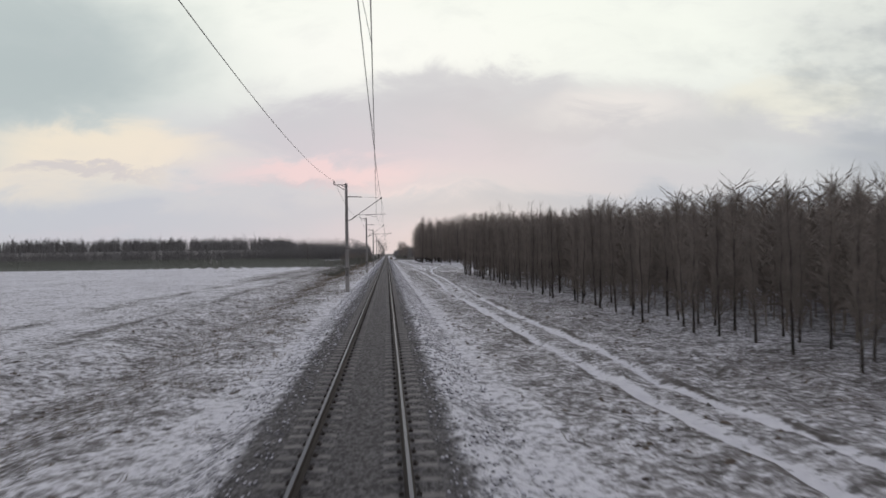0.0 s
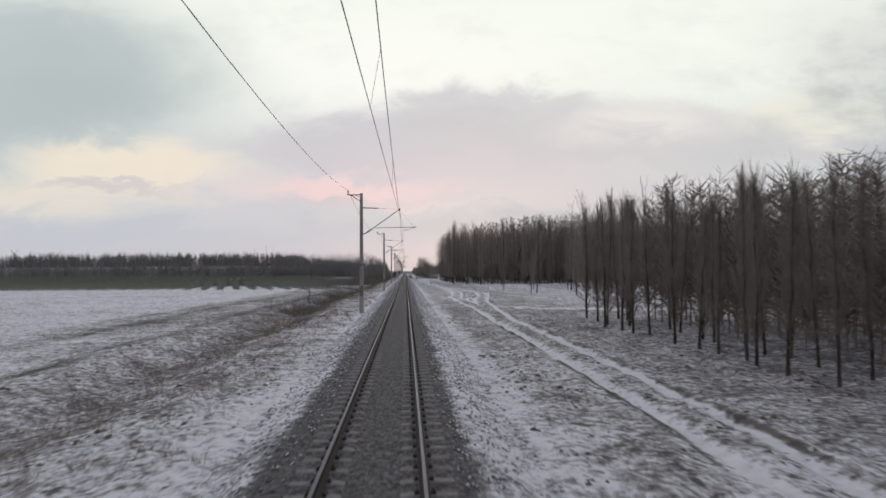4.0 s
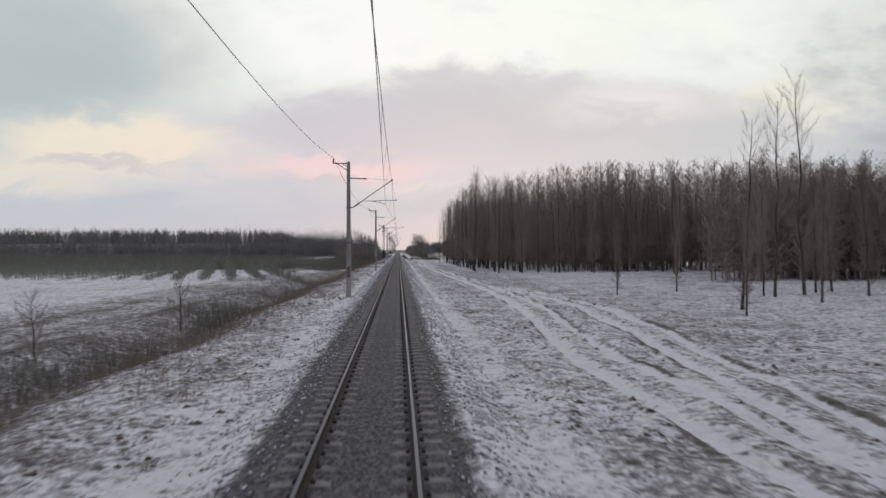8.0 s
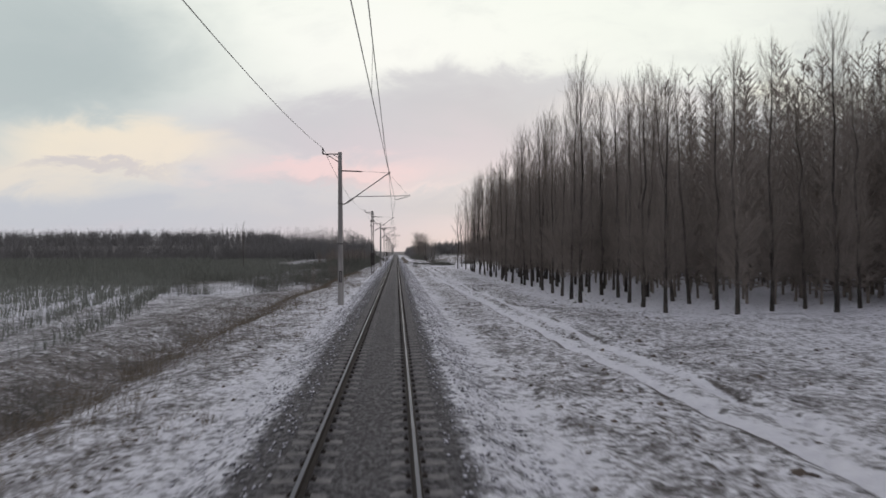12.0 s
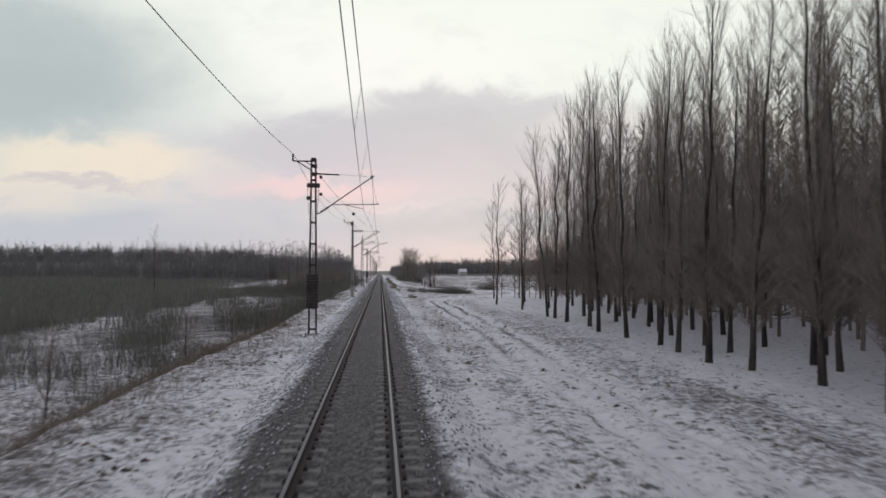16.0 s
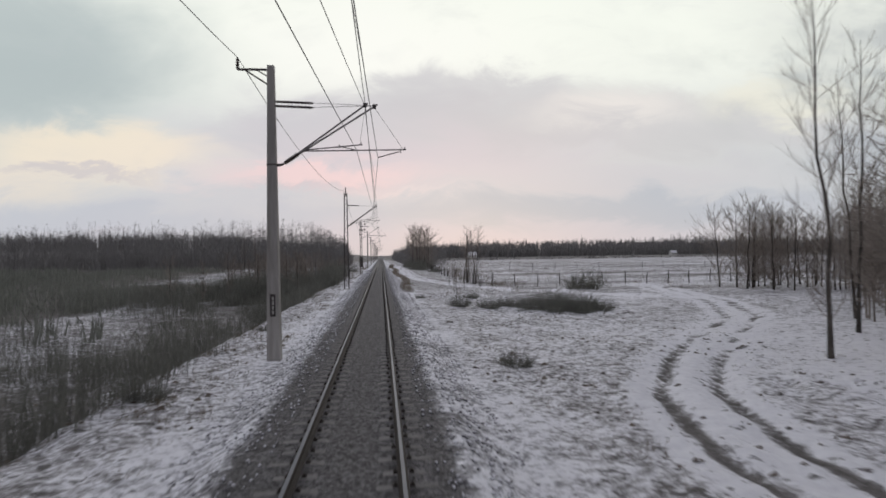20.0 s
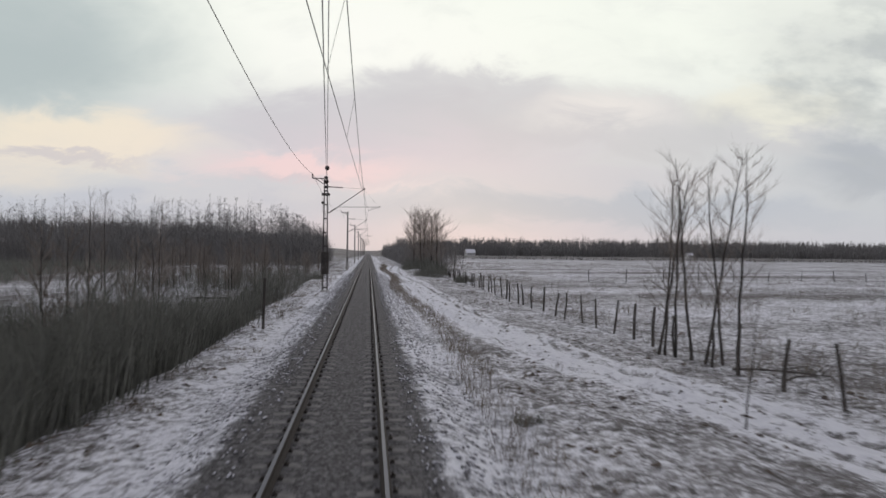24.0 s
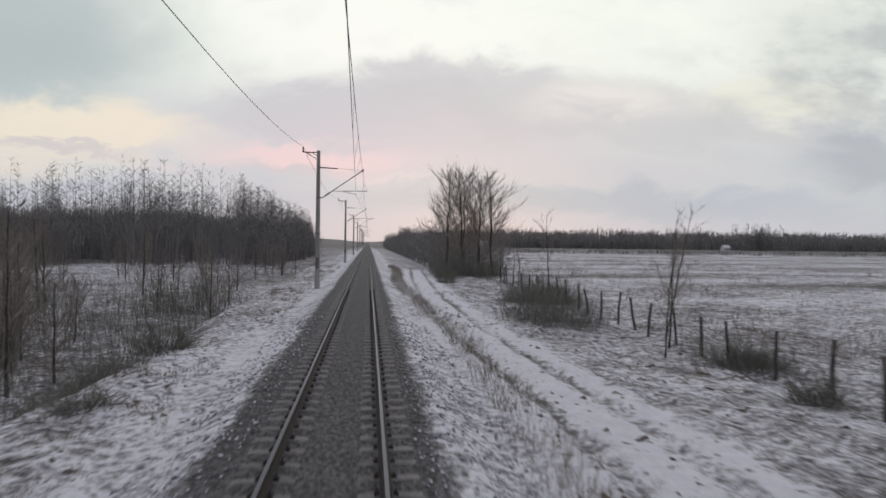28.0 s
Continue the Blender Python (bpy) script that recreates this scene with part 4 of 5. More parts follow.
class Thicket:
    """Very many thin tapering stems and twigs, gathered as triangles."""

    def __init__(self, seed):
        self.g = np.random.default_rng(seed)
        self.v = []

    def spikes(self, base, tip, width, solid=False):
        base, tip = np.asarray(base, float), np.asarray(tip, float)
        d = tip - base
        d = d / np.maximum(np.linalg.norm(d, axis=1, keepdims=True), 1e-6)
        a = np.cross(d, self.g.normal(size=d.shape))
        a = a / np.maximum(np.linalg.norm(a, axis=1, keepdims=True), 1e-6)
        b = np.cross(d, a)
        w = np.broadcast_to(np.asarray(width, float), (len(d),))[:, None]
        if solid:
            p, q, r = base + a * w, base + (-0.5 * a + 0.87 * b) * w, base + (-0.5 * a - 0.87 * b) * w
            self.v += [np.stack([p, q, tip], 1), np.stack([q, r, tip], 1), np.stack([r, p, tip], 1)]
        else:
            self.v.append(np.stack([base + a * w, base - a * w, tip], 1))

    def trees(self, x, y, h, r, n, spread, bare, w, rise=0.7, skirt=0, skirt_top=4.0, taper=0.8):
        """Cheap bare trees: a trunk and n limbs each with two twigs."""
        g = self.g
        x, y, h = (np.asarray(q, float) for q in (x, y, h))
        z = land(x, y)
        m = len(x)
        foot = np.stack([x, y, z - 0.3], 1)
        top = foot + np.stack([g.normal(0, 0.02, m) * h, g.normal(0, 0.02, m) * h, h + 0.3], 1)
        self.spikes(foot, top, r, True)
        k = bare + (0.97 - bare) * g.random((m, n))
        f = (k - bare) / (1 - bare)
        a = g.uniform(0, 6.28, (m, n))
        up = rise + g.uniform(-0.25, 0.35, (m, n))
        ln = spread * (1.05 - taper * f) * g.uniform(0.55, 1.15, (m, n))
        base = foot[:, None, :] + (top - foot)[:, None, :] * k[..., None]
        d = np.stack([np.cos(a), np.sin(a), up], 2)
        d = d / np.linalg.norm(d, axis=2, keepdims=True)
        if skirt:
            kb = g.uniform(1.2, skirt_top, (m, skirt))
            ab = g.uniform(0, 6.28, (m, skirt))
            bb = foot[:, None, :] + np.stack([0 * kb, 0 * kb, kb], 2)
            db = np.stack([np.cos(ab), np.sin(ab), g.uniform(-0.1, 0.9, (m, skirt))], 2)
            base, d = np.concatenate([base, bb], 1), np.concatenate([d, db], 1)
            ln = np.concatenate([ln, g.uniform(0.5, 1.5, (m, skirt))], 1)
        tip = base + d * ln[..., None]
        base, tip = base.reshape(-1, 3), tip.reshape(-1, 3)
        wk = (w * (1.25 - 0.4 * f)).ravel() if not skirt else np.concatenate([w * (1.25 - 0.4 * f), np.full((m, skirt), w * 1.6)], 1).ravel()
        self.spikes(base, tip, wk)
        for _ in range(2):
            q = g.uniform(0.3, 0.85, len(base))[:, None]
            b2 = base + (tip - base) * q
            d2 = (tip - base) * g.uniform(0.3, 0.6, len(base))[:, None] + g.normal(0, 0.16, base.shape) * np.linalg.norm(tip - base, axis=1, keepdims=True)
            self.spikes(b2, b2 + d2, wk * 0.7)

    def scrub(self, x, y, h, n, spread, w, lean=0.3):
        """Clumps of upright stems with side twigs."""
        g = self.g
        x, y, h = (np.repeat(np.asarray(q, float), n) for q in (x, y, h))
        a, rr = g.uniform(0, 6.28, len(x)), g.random(len(x)) * spread
        x, y = x + np.cos(a) * rr, y + np.sin(a) * rr
        base = np.stack([x, y, land(x, y) - 0.05], 1)
        hh = h * g.uniform(0.5, 1.0, len(x))
        tip = base + np.stack([np.cos(a) * lean * g.random(len(x)) * hh, np.sin(a) * lean * g.random(len(x)) * hh, hh], 1)
        self.spikes(base, tip, w)
        for _ in range(2):
            q = g.uniform(0.25, 0.8, len(x))[:, None]
            b2 = base + (tip - base) * q
            self.spikes(b2, b2 + (tip - base) * 0.3 + g.normal(0, 0.13, base.shape) * hh[:, None], w * 0.65)

    def done(self, name, mat, label, category):
        v = np.concatenate(self.v).reshape(-1, 3)
        tri = np.arange(len(v), dtype=np.int32)
        me = bpy.data.meshes.new(name)
        me.vertices.add(len(v))
        me.vertices.foreach_set("co", v.ravel())
        me.loops.add(len(tri))
        me.loops.foreach_set("vertex_index", tri)
        me.polygons.add(len(tri) // 3)
        me.polygons.foreach_set("loop_start", np.arange(0, len(tri), 3, dtype=np.int32))
        me.update(calc_edges=True)
        me.materials.append(mat)
        return tagged(new(name, me), label, category, kind="stuff")


# young plantation on the right
rng = random.Random(21)
young = [tree_meshes(100 + i, 6.2, 0.055, 0.20, 76, 2.1, 4, rise=1.1, skirt=18, thick=0.45, hair=30, wob=0.05) for i in range(6)]
tall = [tree_meshes(200 + i, 15.5, 0.115, 0.20, 66, 4.6, 5, rise=0.9, lean=0.012, skirt=100, thick=0.55, hair=26, low_reach=0.45, wob=0.07) for i in range(6)]
def young_rise(x, y):
    return np.where(np.asarray(y) > 113, np.interp(x, [18, 27, 33], [0.85, 1.15, 1.5]), np.interp(y, [20, 50, 78, 110], [0.85, 1.0, 1.0, 1.28]))


spots_near, spots_in = [], []
for i in range(86):
    for j in range(24):
        x, y = 13.5 + j * 2.1 + rng.gauss(0, 0.35), 15 + i * 2.0 + rng.gauss(0, 0.35)
        if rng.random() < 0.05:
            continue
        if y > 113 and (x < 17 or rng.random() > 0.055):
            continue
        (spots_near if j < 2 or y > 113 else spots_in).append((x, y))
grow(young, spots_near, "young bare plantation tree with dense upright twigs", "young plantation trees", 5, 0.92, 1.06, "plantation_tree", young_rise)
k = Thicket(1)
sx, sy = np.array(spots_in).T
k.trees(sx, sy, 6.9 * young_rise(sx, sy) * k.g.uniform(0.92, 1.1, len(sx)), 0.055, 95, 2.0, 0.2, 0.036, skirt=16, skirt_top=2.6, taper=0.55)
k.done("young_plantation", TWIG, "inner rows of a young bare plantation in thin snow", "woodland")

# tall poplar block
front, inner = [], []
for j in range(37):
    y = 227 + (j * 3.2)
    for i in range(18):
        x, yy = 13.6 + i * 2.9 + rng.gauss(0, 0.3), y + rng.gauss(0, 0.5) + (2.4 if i % 2 else 0)
        if i == 0 and yy < 236 or yy > np.interp(x, [18, 19.5, 24, 40], [309, 327, 333, 345]):
            continue
        (front if i < 3 or yy < 231 else inner).append((x, yy))
inner += [(rng.uniform(30, 75), rng.uniform(229, 262)) for _ in range(110)]
for _ in range(620):
    x, y = rng.uniform(33, 95), rng.uniform(197, 231)
    if x > 33 + 0.75 * (y - 196):
        inner.append((x, y))
grow(tall, front, "tall slender bare poplar with upright branches", "poplar plantation", 7, 0.88, 1.03, "poplar_tree")
k = Thicket(2)
sx, sy = np.array(inner).T
k.trees(sx, sy, np.where(sy < 227, 13.5, np.interp(sx, [14, 30, 60], [15.0, 17.5, 18.5])) * k.g.uniform(0.94, 1.06, len(sx)), 0.12, 110, 3.1, 0.2, 0.038, rise=1.1, skirt=80, skirt_top=5.2)
k.done("poplar_rows", TWIG, "inner rows of tall bare poplars", "woodland")
lone = [tree_meshes(250 + i, 14.0, 0.095, 0.16, 34, 4.0, 7, rise=0.6, lean=0.02, thick=0.7, hair=18, skirt=6) for i in range(4)]
for x, y, h in ((21, 166, 12), (29, 176, 14.5), (32, 177, 16.5), (25.5, 131, 13), (31, 138, 14.5), (34, 141, 14), (-47, 400, 14.5), (-26, 450, 10), (-20.5, 453, 9.5), (-23, 446, 10.5)):
    make_tree("tall_tree", rng.choice(lone), "tall open bare tree standing above young growth", "scattered tall trees", stand(x, y, rng, h / 14.0))
grow(lone, [(15.3, 323.4), (12.9, 325.6), (13.6, 316), (16.8, 318.5), (18.0, 338), (17.2, 331), (15.2, 340.4), (20.5, 346), (25, 352), (28, 350), (21, 339), (24, 345), (27, 343), (31, 349), (34, 346)],
     "lone tall bare poplar on snowy grass", "lone poplars", 8, 0.8, 0.95, "poplar_tree")
k = Thicket(13)
y = k.g.uniform(338, 388, 330)
x = 2.5 + 0.72 * (y - 320) + 48 * k.g.random(len(y))
k.trees(x, y, k.g.uniform(7, 11.5, len(x)), 0.07, 70, 2.6, 0.22, 0.024, rise=0.8, skirt=40, skirt_top=5.0)
k.done("dark_copse", TWIG, "dense dark bare copse beside the meadow", "woodland")
fan = [tree_meshes(600 + i, 8.0, 0.08, 0.05, 44, 4.2, 12, rise=0.4, thick=0.9, hair=16) for i in range(3)]
grow(fan, [(33 + rng.uniform(0, 13), 377 + rng.uniform(0, 11)) for _ in range(26)], "slim bare tree in a small clump beyond the cart track", "meadow clump", 9, 0.75, 1.15, "clump_tree")
crooked = [tree_meshes(500 + i, 7.0, 0.048, 0.25, 24, 2.3, 7, rise=0.5, lean=0.06, thick=0.55, hair=12) for i in range(3)]
grow(crooked, [(12.7, 404.6), (12.4, 406.2), (12.2, 406.7), (11.9, 407.4), (11.5, 408.0), (11.9, 408.3), (12.9, 405.8)],
     "thin crooked bare tree beside the fence", "fence trees", 10, 0.92, 1.15, "small_tree")
for x, y, h in ((7.1, 380, 3.6), (5.5, 364, 3.3), (11, 382, 2.4), (9.5, 392, 3.0), (8.4, 397, 2.6), (12.3, 490, 6.0), (11.6, 494, 4.6), (12.0, 472, 5.2), (13.0, 474.5, 5.6), (10.9, 470, 4.2)):
    make_tree("small_tree", rng.choice(crooked), "spindly bare young tree in rough snowy grass", "spindly trees", stand(x, y, rng, h / 7.0))
big = [tree_meshes(300 + i, 10.0, 0.15, 0.06, 54, 5.6, 14, rise=0.42, thick=1.15, hair=22) for i in range(2)]
grow(big, [(12.0, 526), (14.2, 529), (10.4, 531), (13.0, 533), (15.4, 526)], "broad bare tree with many limbs over a thicket", "thicket trees", 11, 1.0, 1.28, "broad_tree")

saplings = [tree_meshes(700 + i, 4.0, 0.045, 0.10, 30, 1.8, 5, rise=0.5, thick=1.0, hair=14) for i in range(3)]
grow(saplings, [(-9 - 26 * rng.random() ** 1.3, rng.uniform(462, 552)) for _ in range(40)] + [(-8.5 - 15 * rng.random(), rng.uniform(396, 426)) for _ in range(16)] + [(-10 - 22 * rng.random(), rng.uniform(466, 496)) for _ in range(16)] + [(-10.5 - 16 * rng.random(), rng.uniform(467, 484)) for _ in range(24)],
     "slender bare sapling in snowy rough grass", "clearing saplings", 12, 0.7, 1.55, "sapling")
grow(saplings, [(-12.2, 152), (-10.8, 163), (-13.5, 214), (-9.8, 268), (-10.5, 279), (-8.6, 288), (-9.3, 301), (-11, 309), (-8.8, 317)], "small bare bush tree beside the ditch", "ditch saplings", 13, 0.5, 0.9, "sapling")

# left-hand sapling rows, scrub and reeds
k = Thicket(3)
row, t = np.meshgrid(np.arange(-22, 60), np.concatenate([np.arange(0, 60, 0.5), np.arange(60, 330, 1.3)]))
row, t = row.ravel().astype(float), t.ravel() + k.g.uniform(-0.4, 0.4, row.size)
x, y = -14 - row * 4.4 - 0.25 * t + k.g.normal(0, 0.35, len(t)), 220 + row * 1.0 + 0.97 * t
keep = (row >= 0) | ((x < -18) & (y > 314) & (y < 372) & (bumps(x, y, 24, 35) > np.interp(y, [300, 320], [-2, -0.2])))
x, y, t = x[keep], y[keep], t[keep]
k.scrub(x, y, np.interp(t, [0, 25, 70], [1.0, 1.7, 2.6]) * k.g.uniform(0.7, 1.25, len(x)), 4, 0.75, 0.024 + 0.00042 * np.repeat(y - 220, 4))
u = k.g.random(9500)
x, y = -29 - 62 * u ** 1.5, k.g.uniform(296, 560, 9500)
keep = bumps(x, y, 26, 45) + 0.5 * bumps(x, y, 9, 46) + 0.03 * (-x - 34) > np.interp(y, [296, 320, 428, 442], [0.2, -0.15, -0.1, 0.8])
x, y = x[keep], y[keep]
k.scrub(x, y, k.g.uniform(1.0, 2.4, len(x)), 5, 0.9, 0.045)
k.done("sapling_rows", FIELD_BRUSH, "rows of thin bare saplings with snow strips between them", "saplings")
k = Thicket(4)
y = np.concatenate([k.g.uniform(262, 455, 7000), k.g.uniform(394, 428, 2300)])
x = -5.6 - 0.9 * bumps(y, y, 9, 41) - np.abs(k.g.normal(0, 1, len(y))) * np.interp(y, [370, 395, 430, 455], [11, 10, 7, 3.5]) - np.where(y < 330, 1.6, 0) - np.where(y < 290, 1.2, 0)
dense = bumps(x, y, 17, 31) + 0.6 * bumps(x, y, 6, 32) + k.g.normal(0, 0.12, len(x)) + np.interp(y, [262, 380, 400, 425, 440], [-0.1, -0.05, 0.3, 0.2, -0.3])
keep = dense > np.interp(y, [262, 290, 310, 375, 400, 420, 429], [0.3, 0.18, 0.2, 0.1, -0.14, -0.08, 0.34])
x, y, dense = x[keep], y[keep], dense[keep]
k.scrub(x, y, np.minimum(3.5, (1.1 + 3.0 * np.clip(dense + 0.1, 0, 1)) * np.interp(y, [385, 404, 420, 436], [0.9, 1.4, 1.4, 0.7])) * k.g.uniform(0.6, 1.15, len(y)), 12, 0.9, 0.012 + 0.006 * np.repeat(y > 392, 12))
y = k.g.uniform(125, 212, 700)
x = -9.0 - np.abs(k.g.normal(0, 2.4, len(y)))
keep = bumps(x, y, 13, 36) > -0.05
k.scrub(x[keep], y[keep], k.g.uniform(0.5, 1.5, keep.sum()), 12, 0.7, 0.010)
y = k.g.uniform(428, 565, 2400)
x = -7.0 - np.abs(k.g.normal(0, 34, len(y)))
keep = bumps(x, y, 15, 33) > np.interp(-x, [12, 40], [0.12, 0.3])
k.scrub(x[keep], y[keep], k.g.uniform(0.4, 1.7, keep.sum()), 7, 0.7, 0.011)
y = k.g.uniform(463, 500, 520)
x = -9.5 - 19 * k.g.random(len(y))
keep = bumps(x, y, 9, 37) > -0.05
k.scrub(x[keep], y[keep], k.g.uniform(1.8, 4.4, keep.sum()), 12, 0.8, 0.011, 0.35)
k.done("ditch_scrub", BRUSH, "grey bare scrub along the ditch", "scrub")
k = Thicket(5)
y = 300 - 310 * k.g.random(8000) ** 1.7
x = np.interp(y, [0, 130, 250, 320, 420, 520], [-5.2, -6.6, -6.4, -5.8, -5.0, -6.2]) - 2.2 + k.g.normal(0, 1.5, len(y))
k.scrub(x, y, k.g.uniform(0.2, 0.7, len(y)) * np.interp(y, [0, 70, 110], [0.5, 0.6, 1.0]), 5, 0.35, 0.008, 0.6)
k.done("ditch_reeds", REED, "brown dead reeds and grass in the ditch", "reeds")
k = Thicket(6)
y = k.g.uniform(-10, 540, 9000)
x = np.where(k.g.random(len(y)) < 0.6, k.g.uniform(3.6, 16, len(y)), -k.g.uniform(3.4, 14, len(y)))
keep = road_gap(x, y) > 1.3
k.scrub(x[keep], y[keep], k.g.uniform(0.06, 0.24, keep.sum()), 7, 0.22, 0.009, 0.9)
y = k.g.uniform(380, 540, 2600)
x = k.g.uniform(2.9, 3.9, len(y)) + 0.4 * np.sin(y * 0.11)
k.scrub(x, y, k.g.uniform(0.15, 0.6, len(y)), 5, 0.25, 0.006, 0.5)
y = k.g.uniform(-8, 540, 5200)
x = -k.g.uniform(3.2, 6.4, len(y))
keep = bumps(x, y, 7, 71) > 0.05
k.scrub(x[keep], y[keep], k.g.uniform(0.08, 0.34, keep.sum()), 12, 0.22, 0.008, 0.8)
y = k.g.uniform(378, 620, 4200)
x = 13.0 + 70 * k.g.random(len(y)) ** 1.6
keep = bumps(x, y, 16, 38) + 0.5 * bumps(x, y, 6, 39) > -0.12
x, y = x[keep], y[keep]
k.scrub(x, y, k.g.uniform(0.25, 0.85, len(y)), 6, 0.7, 0.013, 0.7)
k.done("grass_tufts", REED, "dead grass tufts poking through thin snow", "grass")

# bramble thickets
k = Thicket(12)
for cx, cy, rx, ry, h, m in ((12.0, 361.5, 3.2, 2.8, 1.6, 460), (11.4, 489, 2.4, 3.0, 2.6, 200), (9.3, 478, 2.3, 3.4, 2.7, 130), (12.6, 468, 1.5, 2.0, 1.2, 90), (12.3, 525, 4.5, 4.0, 3.6, 420), (8.6, 517, 1.6, 2.5, 1.3, 90), (-7.6, 468, 1.6, 3.0, 1.4, 120)):
    a, r = k.g.uniform(0, 6.28, m), np.sqrt(k.g.random(m))
    k.scrub(cx + np.cos(a) * r * rx, cy + np.sin(a) * r * ry, h * (1.0 - 0.5 * r * r) * k.g.uniform(0.3, 1.15, m), 11, 0.6, 0.008, 0.8)
k.done("bramble_thickets", BRUSH, "brown tangled bramble thickets on the snow", "bramble")

# far woods
k = Thicket(7)
x = -15.5 - 660 * k.g.random(1500) ** 1.7
y = 560 + 0.13 * (-x) + k.g.random(len(x)) * 90
lift = 0.62 + 0.38 * np.minimum(1, (-x - 15.5) / 14)
k.trees(x, y, k.g.uniform(14, 20.5, len(x)) * lift, 0.12, 38, 3.4, 0.25, 0.045, skirt=14, skirt_top=9.0)
k.scrub(x, y, k.g.uniform(8, 12, len(x)) * lift, 13, 3.0, 0.085)
k.done("left_wood", HAZED_BARK, "dark bare mixed wood behind the fields", "woodland")
k = Thicket(9)
x = -70 - 1500 * k.g.random(1300) ** 1.2
y = 1090 + k.g.random(len(x)) * 140 + 0.05 * x
k.trees(x, y, k.g.uniform(16, 21, len(x)) * (1 + 0.12 * bumps(x, y, 120, 92)), 0.3, 22, 5.0, 0.05, 0.24)
k.scrub(x, y, k.g.uniform(19, 26, len(x)), 8, 6, 0.6, 0.1)
x, y = -565 + k.g.normal(0, 7, 14), 1150 + k.g.normal(0, 5, 14)
k.trees(x, y, k.g.uniform(21, 27, 14), 0.3, 40, 6.0, 0.05, 0.25)
k.done("ridge_wood", HAZED_BARK, "far dark wood on a low ridge", "woodland")
k = Thicket(8)
x = 26 + 1300 * k.g.random(1500) ** 1.4
y = 965 + k.g.random(len(x)) * 60 + 0.06 * x
k.trees(x, y, k.g.uniform(13, 16.5, len(x)) * (1 + 0.25 * bumps(x, y, 150, 90)), 0.25, 16, 4.6, 0.05, 0.16)
k.scrub(x, y, k.g.uniform(9, 14, len(x)), 7, 6, 0.42)
x, y = 60 + 1700 * k.g.random(1500), k.g.uniform(1230, 1420, 1500)
k.scrub(x, y, k.g.uniform(13, 19, len(x)) * (1 + 0.3 * bumps(x, y, 220, 91)), 7, 9, 0.75)
x, y = 30 + 620 * k.g.random(1100), k.g.uniform(690, 770, 1100)
k.scrub(x, y, k.g.uniform(1.2, 2.6, len(x)), 5, 3, 0.11)
x, y = 318 + k.g.normal(0, 9, 40), 955 + k.g.normal(0, 5, 40)
k.trees(x, y, k.g.uniform(17, 24, 40), 0.25, 40, 5.0, 0.05, 0.16)
x, y = 9 + k.g.random(700) ** 2 * 15, k.g.uniform(535, 800, 700)
k.trees(x, y, k.g.uniform(4, 7.5, len(x)), 0.06, 26, 3.0, 0.03, 0.03)
k.done("far_wood", HAZED_BARK, "low dark woods along the horizon", "woodland")


# bushes, one thing each
def bush_mesh(seed, w, h, n):
    rng = random.Random(seed)
    s = Soup()
    for _ in range(n):
        a, rr = rng.uniform(0, 6.28), math.sqrt(rng.random()) * w * 0.45
        b = Vector((math.cos(a) * rr, math.sin(a) * rr, -0.05))
        d = Vector((math.cos(a) * 0.45 + rng.gauss(0, 0.5), math.sin(a) * 0.45 + rng.gauss(0, 0.5), 1))
        pts = limb(s, rng, b, d, h * rng.uniform(0.3, 1.15) * (1.1 - rr / w), 0.012, 0.004, -0.06)
        for _ in range(9):
            i = rng.randrange(3)
            twig(s, pts[i].lerp(pts[i + 1], rng.random()), (pts[i + 1] - pts[i]).normalized() + Vector((rng.gauss(0, 0.7), rng.gauss(0, 0.7), 0.1)), h * 0.4, 0.007)
    return s.mesh("bush", BRUSH)


shapes = [bush_mesh(400 + i, 1.6, 1.1, 90) for i in range(3)]
brng = random.Random(31)
BUSHES = [(4.6, 340, 0.6), (5.6, 363, 0.8), (7.3, 361.5, 0.9), (8.6, 363, 0.8), (3.7, 397, 0.35), (22, 388, 2.2), (-5.4, 337, 0.6), (-5.0, 352, 0.5), (-5.2, 462, 0.7), (-6.0, 470, 1.1), (7.4, 505, 1.0), (7.9, 512, 1.2), 
          (12.6, 468, 1.0), (11.5, 463, 0.9), (7.6, 372, 0.7), (3.5, 372, 0.5), (-8.8, 236, 0.5), (-9.1, 198, 0.5)]
for x, y, size in BUSHES:
    b = tagged(new("bush", brng.choice(shapes)), "low bare brown bush on snowy grass", "bush", group="bushes")
    b.matrix_basis = stand(x, y, brng, size)

# ---------------------------------------------------------------- fence, house, markers
def post_mesh(seed, h):
    rng = random.Random(seed)
    s = Soup()
    r = rng.uniform(0.045, 0.065)
    s.tube([(0, 0, -0.4), (rng.gauss(0, 0.02), rng.gauss(0, 0.02), h * 0.5), (rng.gauss(0, 0.05), rng.gauss(0, 0.05), h)], [r * 1.15, r, r * 0.85], 7)
    return s.mesh("post", POST)


posts = [post_mesh(i, 1.45 + 0.08 * (i % 4)) for i in range(6)]


def fence(spots, label):
    rng = random.Random(len(spots))
    f = tagged(new("fence"), label, "fence")
    for x, y in spots:
        part("post", rng.choice(posts), POST, f, at=pose(x, y, land_at(x, y), rng.gauss(0, 4), rng.gauss(0, 4), rng.uniform(0, 360)))
    for k, z in enumerate((0.55, 1.05)):
        pts = [(x, y, land_at(x, y) + z) for x, y in spots]
        part("fence_wire", Soup().tube(pts, 0.004, 4), WIRE, f)


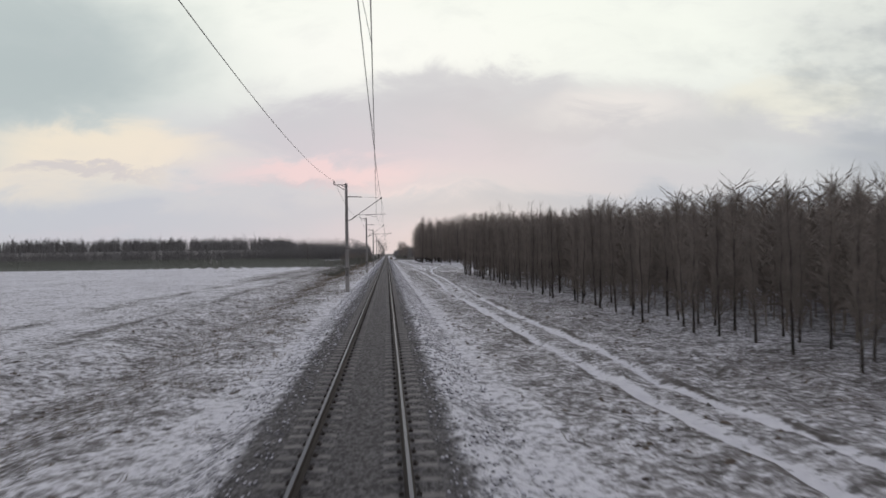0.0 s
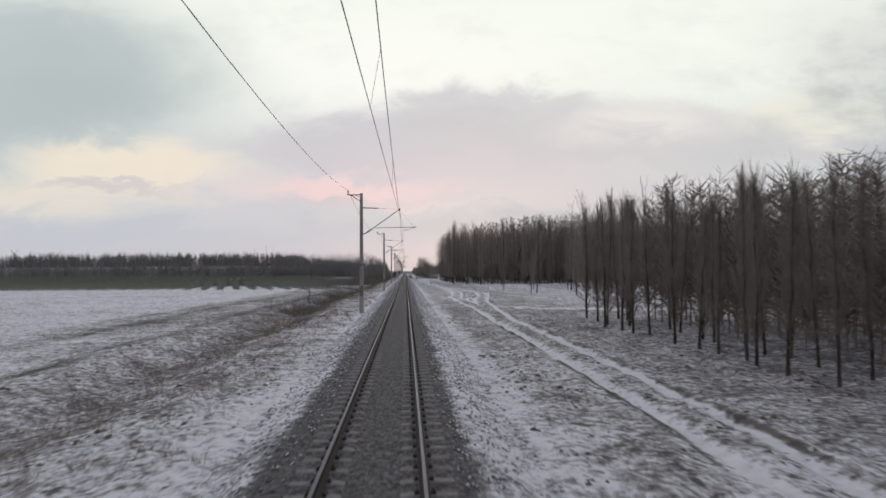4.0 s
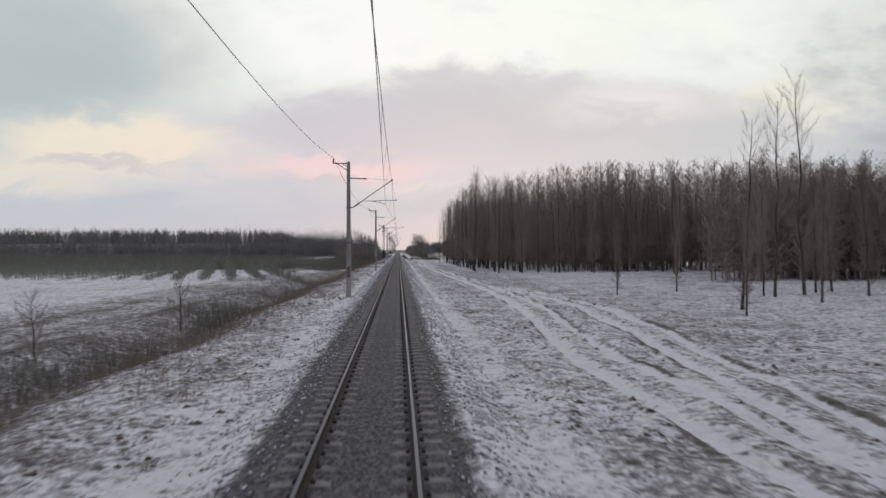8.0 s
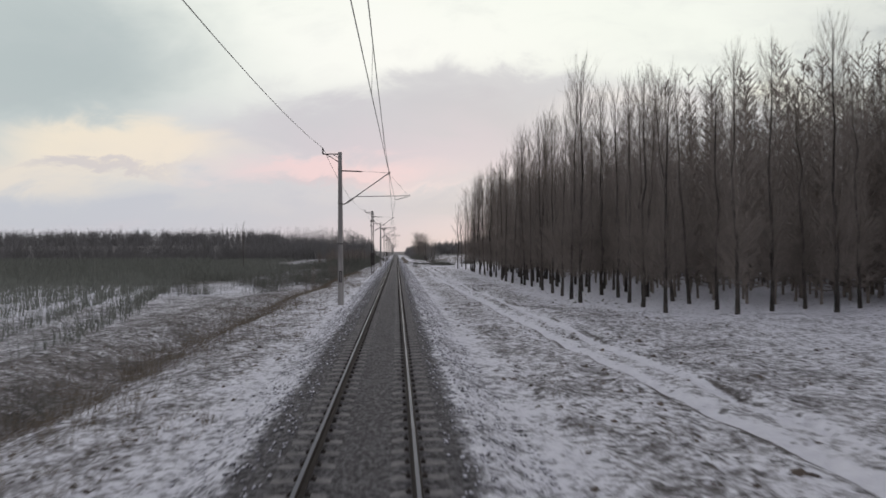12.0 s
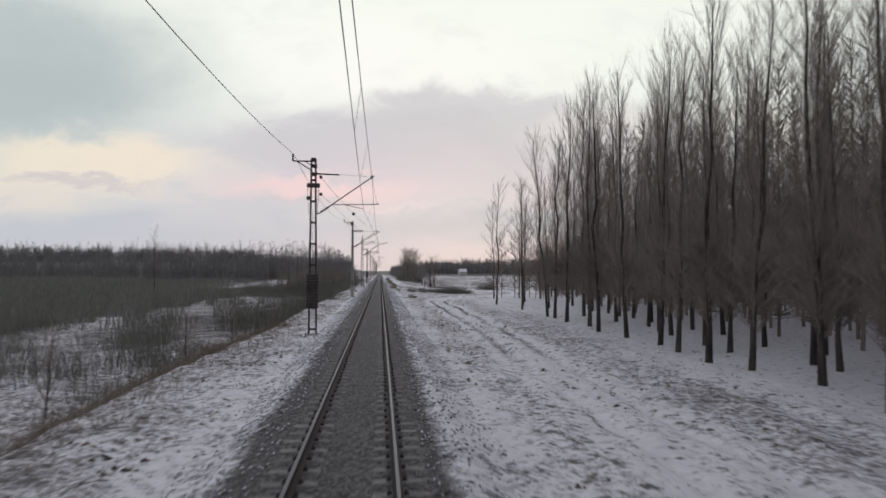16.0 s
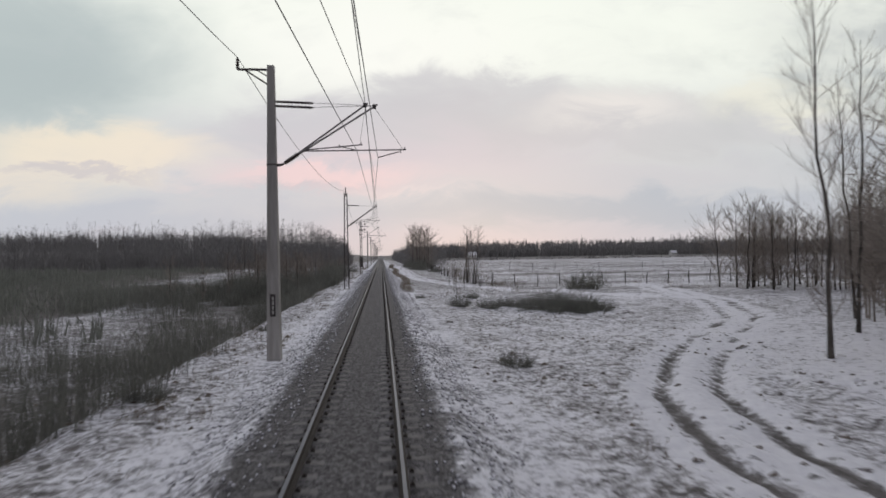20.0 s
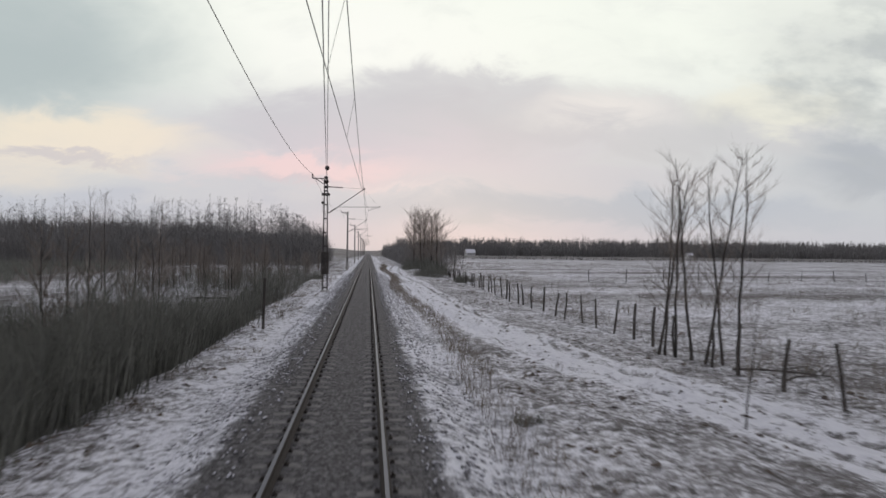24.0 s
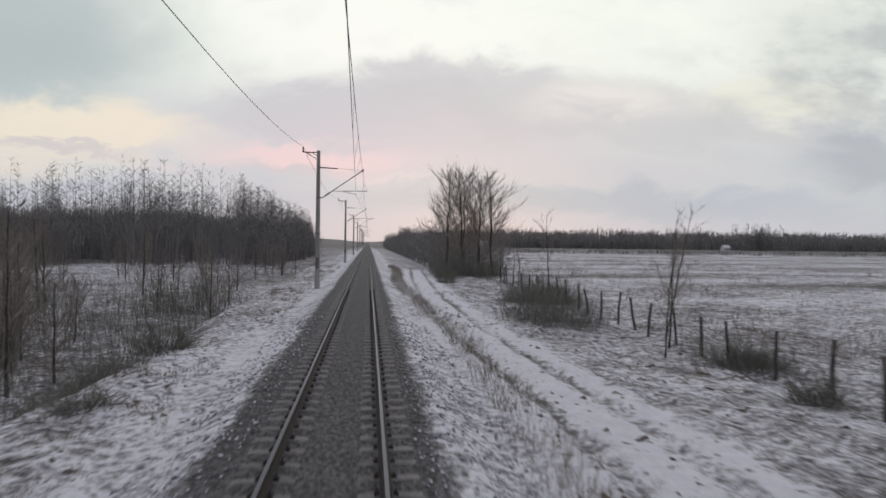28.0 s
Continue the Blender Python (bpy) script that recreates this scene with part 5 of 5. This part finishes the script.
frng = random.Random(77)
fence([(float(np.interp(i, [0, 8, 15, 22, 34, 52], [12.2, 12.4, 11.6, 11.8, 12.5, 13.6])) + 0.12 * math.sin(i * 2.1), 397 + i * 2.22 + frng.uniform(-0.25, 0.25)) for i in range(53)], "old pasture fence of crooked grey wooden posts and wire")
fence([(13.4 + i * 2.7, 396 + 0.08 * i) for i in range(28)], "cross fence of grey wooden posts over the snowy meadow")
fence([(30 + i * 5.5, 470 + 0.5 * i) for i in range(18)], "distant line of wooden fence posts in the meadow")


def house(x, y, size=1.15):
    g = land_at(x, y)
    h = tagged(new("house"), "small far white farmhouse with a snow-covered gable roof", "house")
    h.matrix_basis = pose(x, y, g, 0, 0, 14) @ Matrix.Diagonal((size, size, size * 1.17, 1))
    s = Soup()
    s.add([(-5, -3.5, -0.5), (5, -3.5, -0.5), (5, 3.5, -0.5), (-5, 3.5, -0.5), (-5, -3.5, 3), (5, -3.5, 3), (5, 3.5, 3), (-5, 3.5, 3), (-5, 0, 6), (5, 0, 6)],
          [(0, 1, 5, 4), (1, 2, 6, 9, 5), (2, 3, 7, 6), (3, 0, 4, 8, 7)])
    part("wall", s, PLASTER, h)
    s = Soup()
    for sy in (-1, 1):
        s.add([(-5.4, sy * 4, 2.57), (5.4, sy * 4, 2.57), (5.4, 0, 6), (-5.4, 0, 6), (-5.4, sy * 4, 2.8), (5.4, sy * 4, 2.8), (5.4, 0, 6.23), (-5.4, 0, 6.23)],
              [(0, 1, 2, 3), (4, 5, 6, 7), (0, 1, 5, 4), (0, 3, 7, 4), (1, 2, 6, 5)])
    part("roof", s, SNOW, h, "roof under snow")
    part("chimney", Soup().box((1, -0.4, 5.4), (1.7, 0.4, 7.2), 0.04), BALLAST_BOX, h)
    for wx in (-3, 0, 3):
        part("window", Soup().box((wx - 0.6, -3.56, 1), (wx + 0.6, -3.48, 2.3), 0.02), BLACK, h, "dark window")


house(87, 945, 0.8)
house(300, 972, 0.65)


def marker_post(x, y):
    m = tagged(new("marker_post"), "weathered grey wooden marker post at the foot of the ballast", "marker post")
    m.matrix_basis = pose(x, y, land_at(x, y), 0, 1.5, 4)
    part("shaft", Soup().box((-0.055, -0.055, -0.4), (0.055, 0.055, 2.1), 0.015), POST, m)
    part("head", Soup().box((-0.075, -0.07, 2.1), (0.075, 0.07, 2.2), 0.02), POST, m)


marker_post(-4.0, 413)


def fallen_branch(x, y, turn, seed):
    rng = random.Random(seed)
    s = Soup()
    pts = limb(s, rng, (0, 0, 0.12), (1, 0.1, 0.10), 3.2, 0.045, 0.012, -0.05, 5, 4)
    for i in (1, 2, 3):
        limb(s, rng, pts[i], (0.6, rng.choice((-0.7, 0.7)), 0.5), 1.0, 0.02, 0.006, -0.03)
    b = tagged(new("fallen_branch", s.mesh("fallen_branch", POST)), "fallen dead branch leaning on the broken fence", "branch")
    b.matrix_basis = pose(x, y, land_at(x, y), 0, 0, turn)


fallen_branch(12.3, 404.2, -20, 3)
fallen_branch(12.6, 402.0, 35, 5)


def leaning_board(x, y):
    b = tagged(new("board", Soup().box((-0.07, -0.03, -0.25), (0.07, 0.03, 1.5), 0.01).mesh("board", CONCRETE)), "pale weathered board leaning on the ditch bank", "board")
    b.matrix_basis = pose(x, y, land_at(x, y), 8, 42, 10)


def beam_rest(x, y, length):
    """A dark beam lying on two short stumps."""
    b = tagged(new("beam_rest"), "dark wooden beam lying on two short stumps", "beam")
    g = land_at(x, y)
    b.matrix_basis = pose(x, y, g)
    part("beam", Soup().box((-length / 2, -0.07, 0.95), (length / 2, 0.07, 1.08), 0.02), POST, b)
    for sx in (-0.36, 0.36):
        part("stump", Soup().tube([(sx * length, 0, -0.3), (sx * length + 0.02, 0.01, 0.95)], [0.09, 0.075], 8), POST, b)


leaning_board(-8.2, 294.0)
beam_rest(-12.9, 442.3, 3.4)
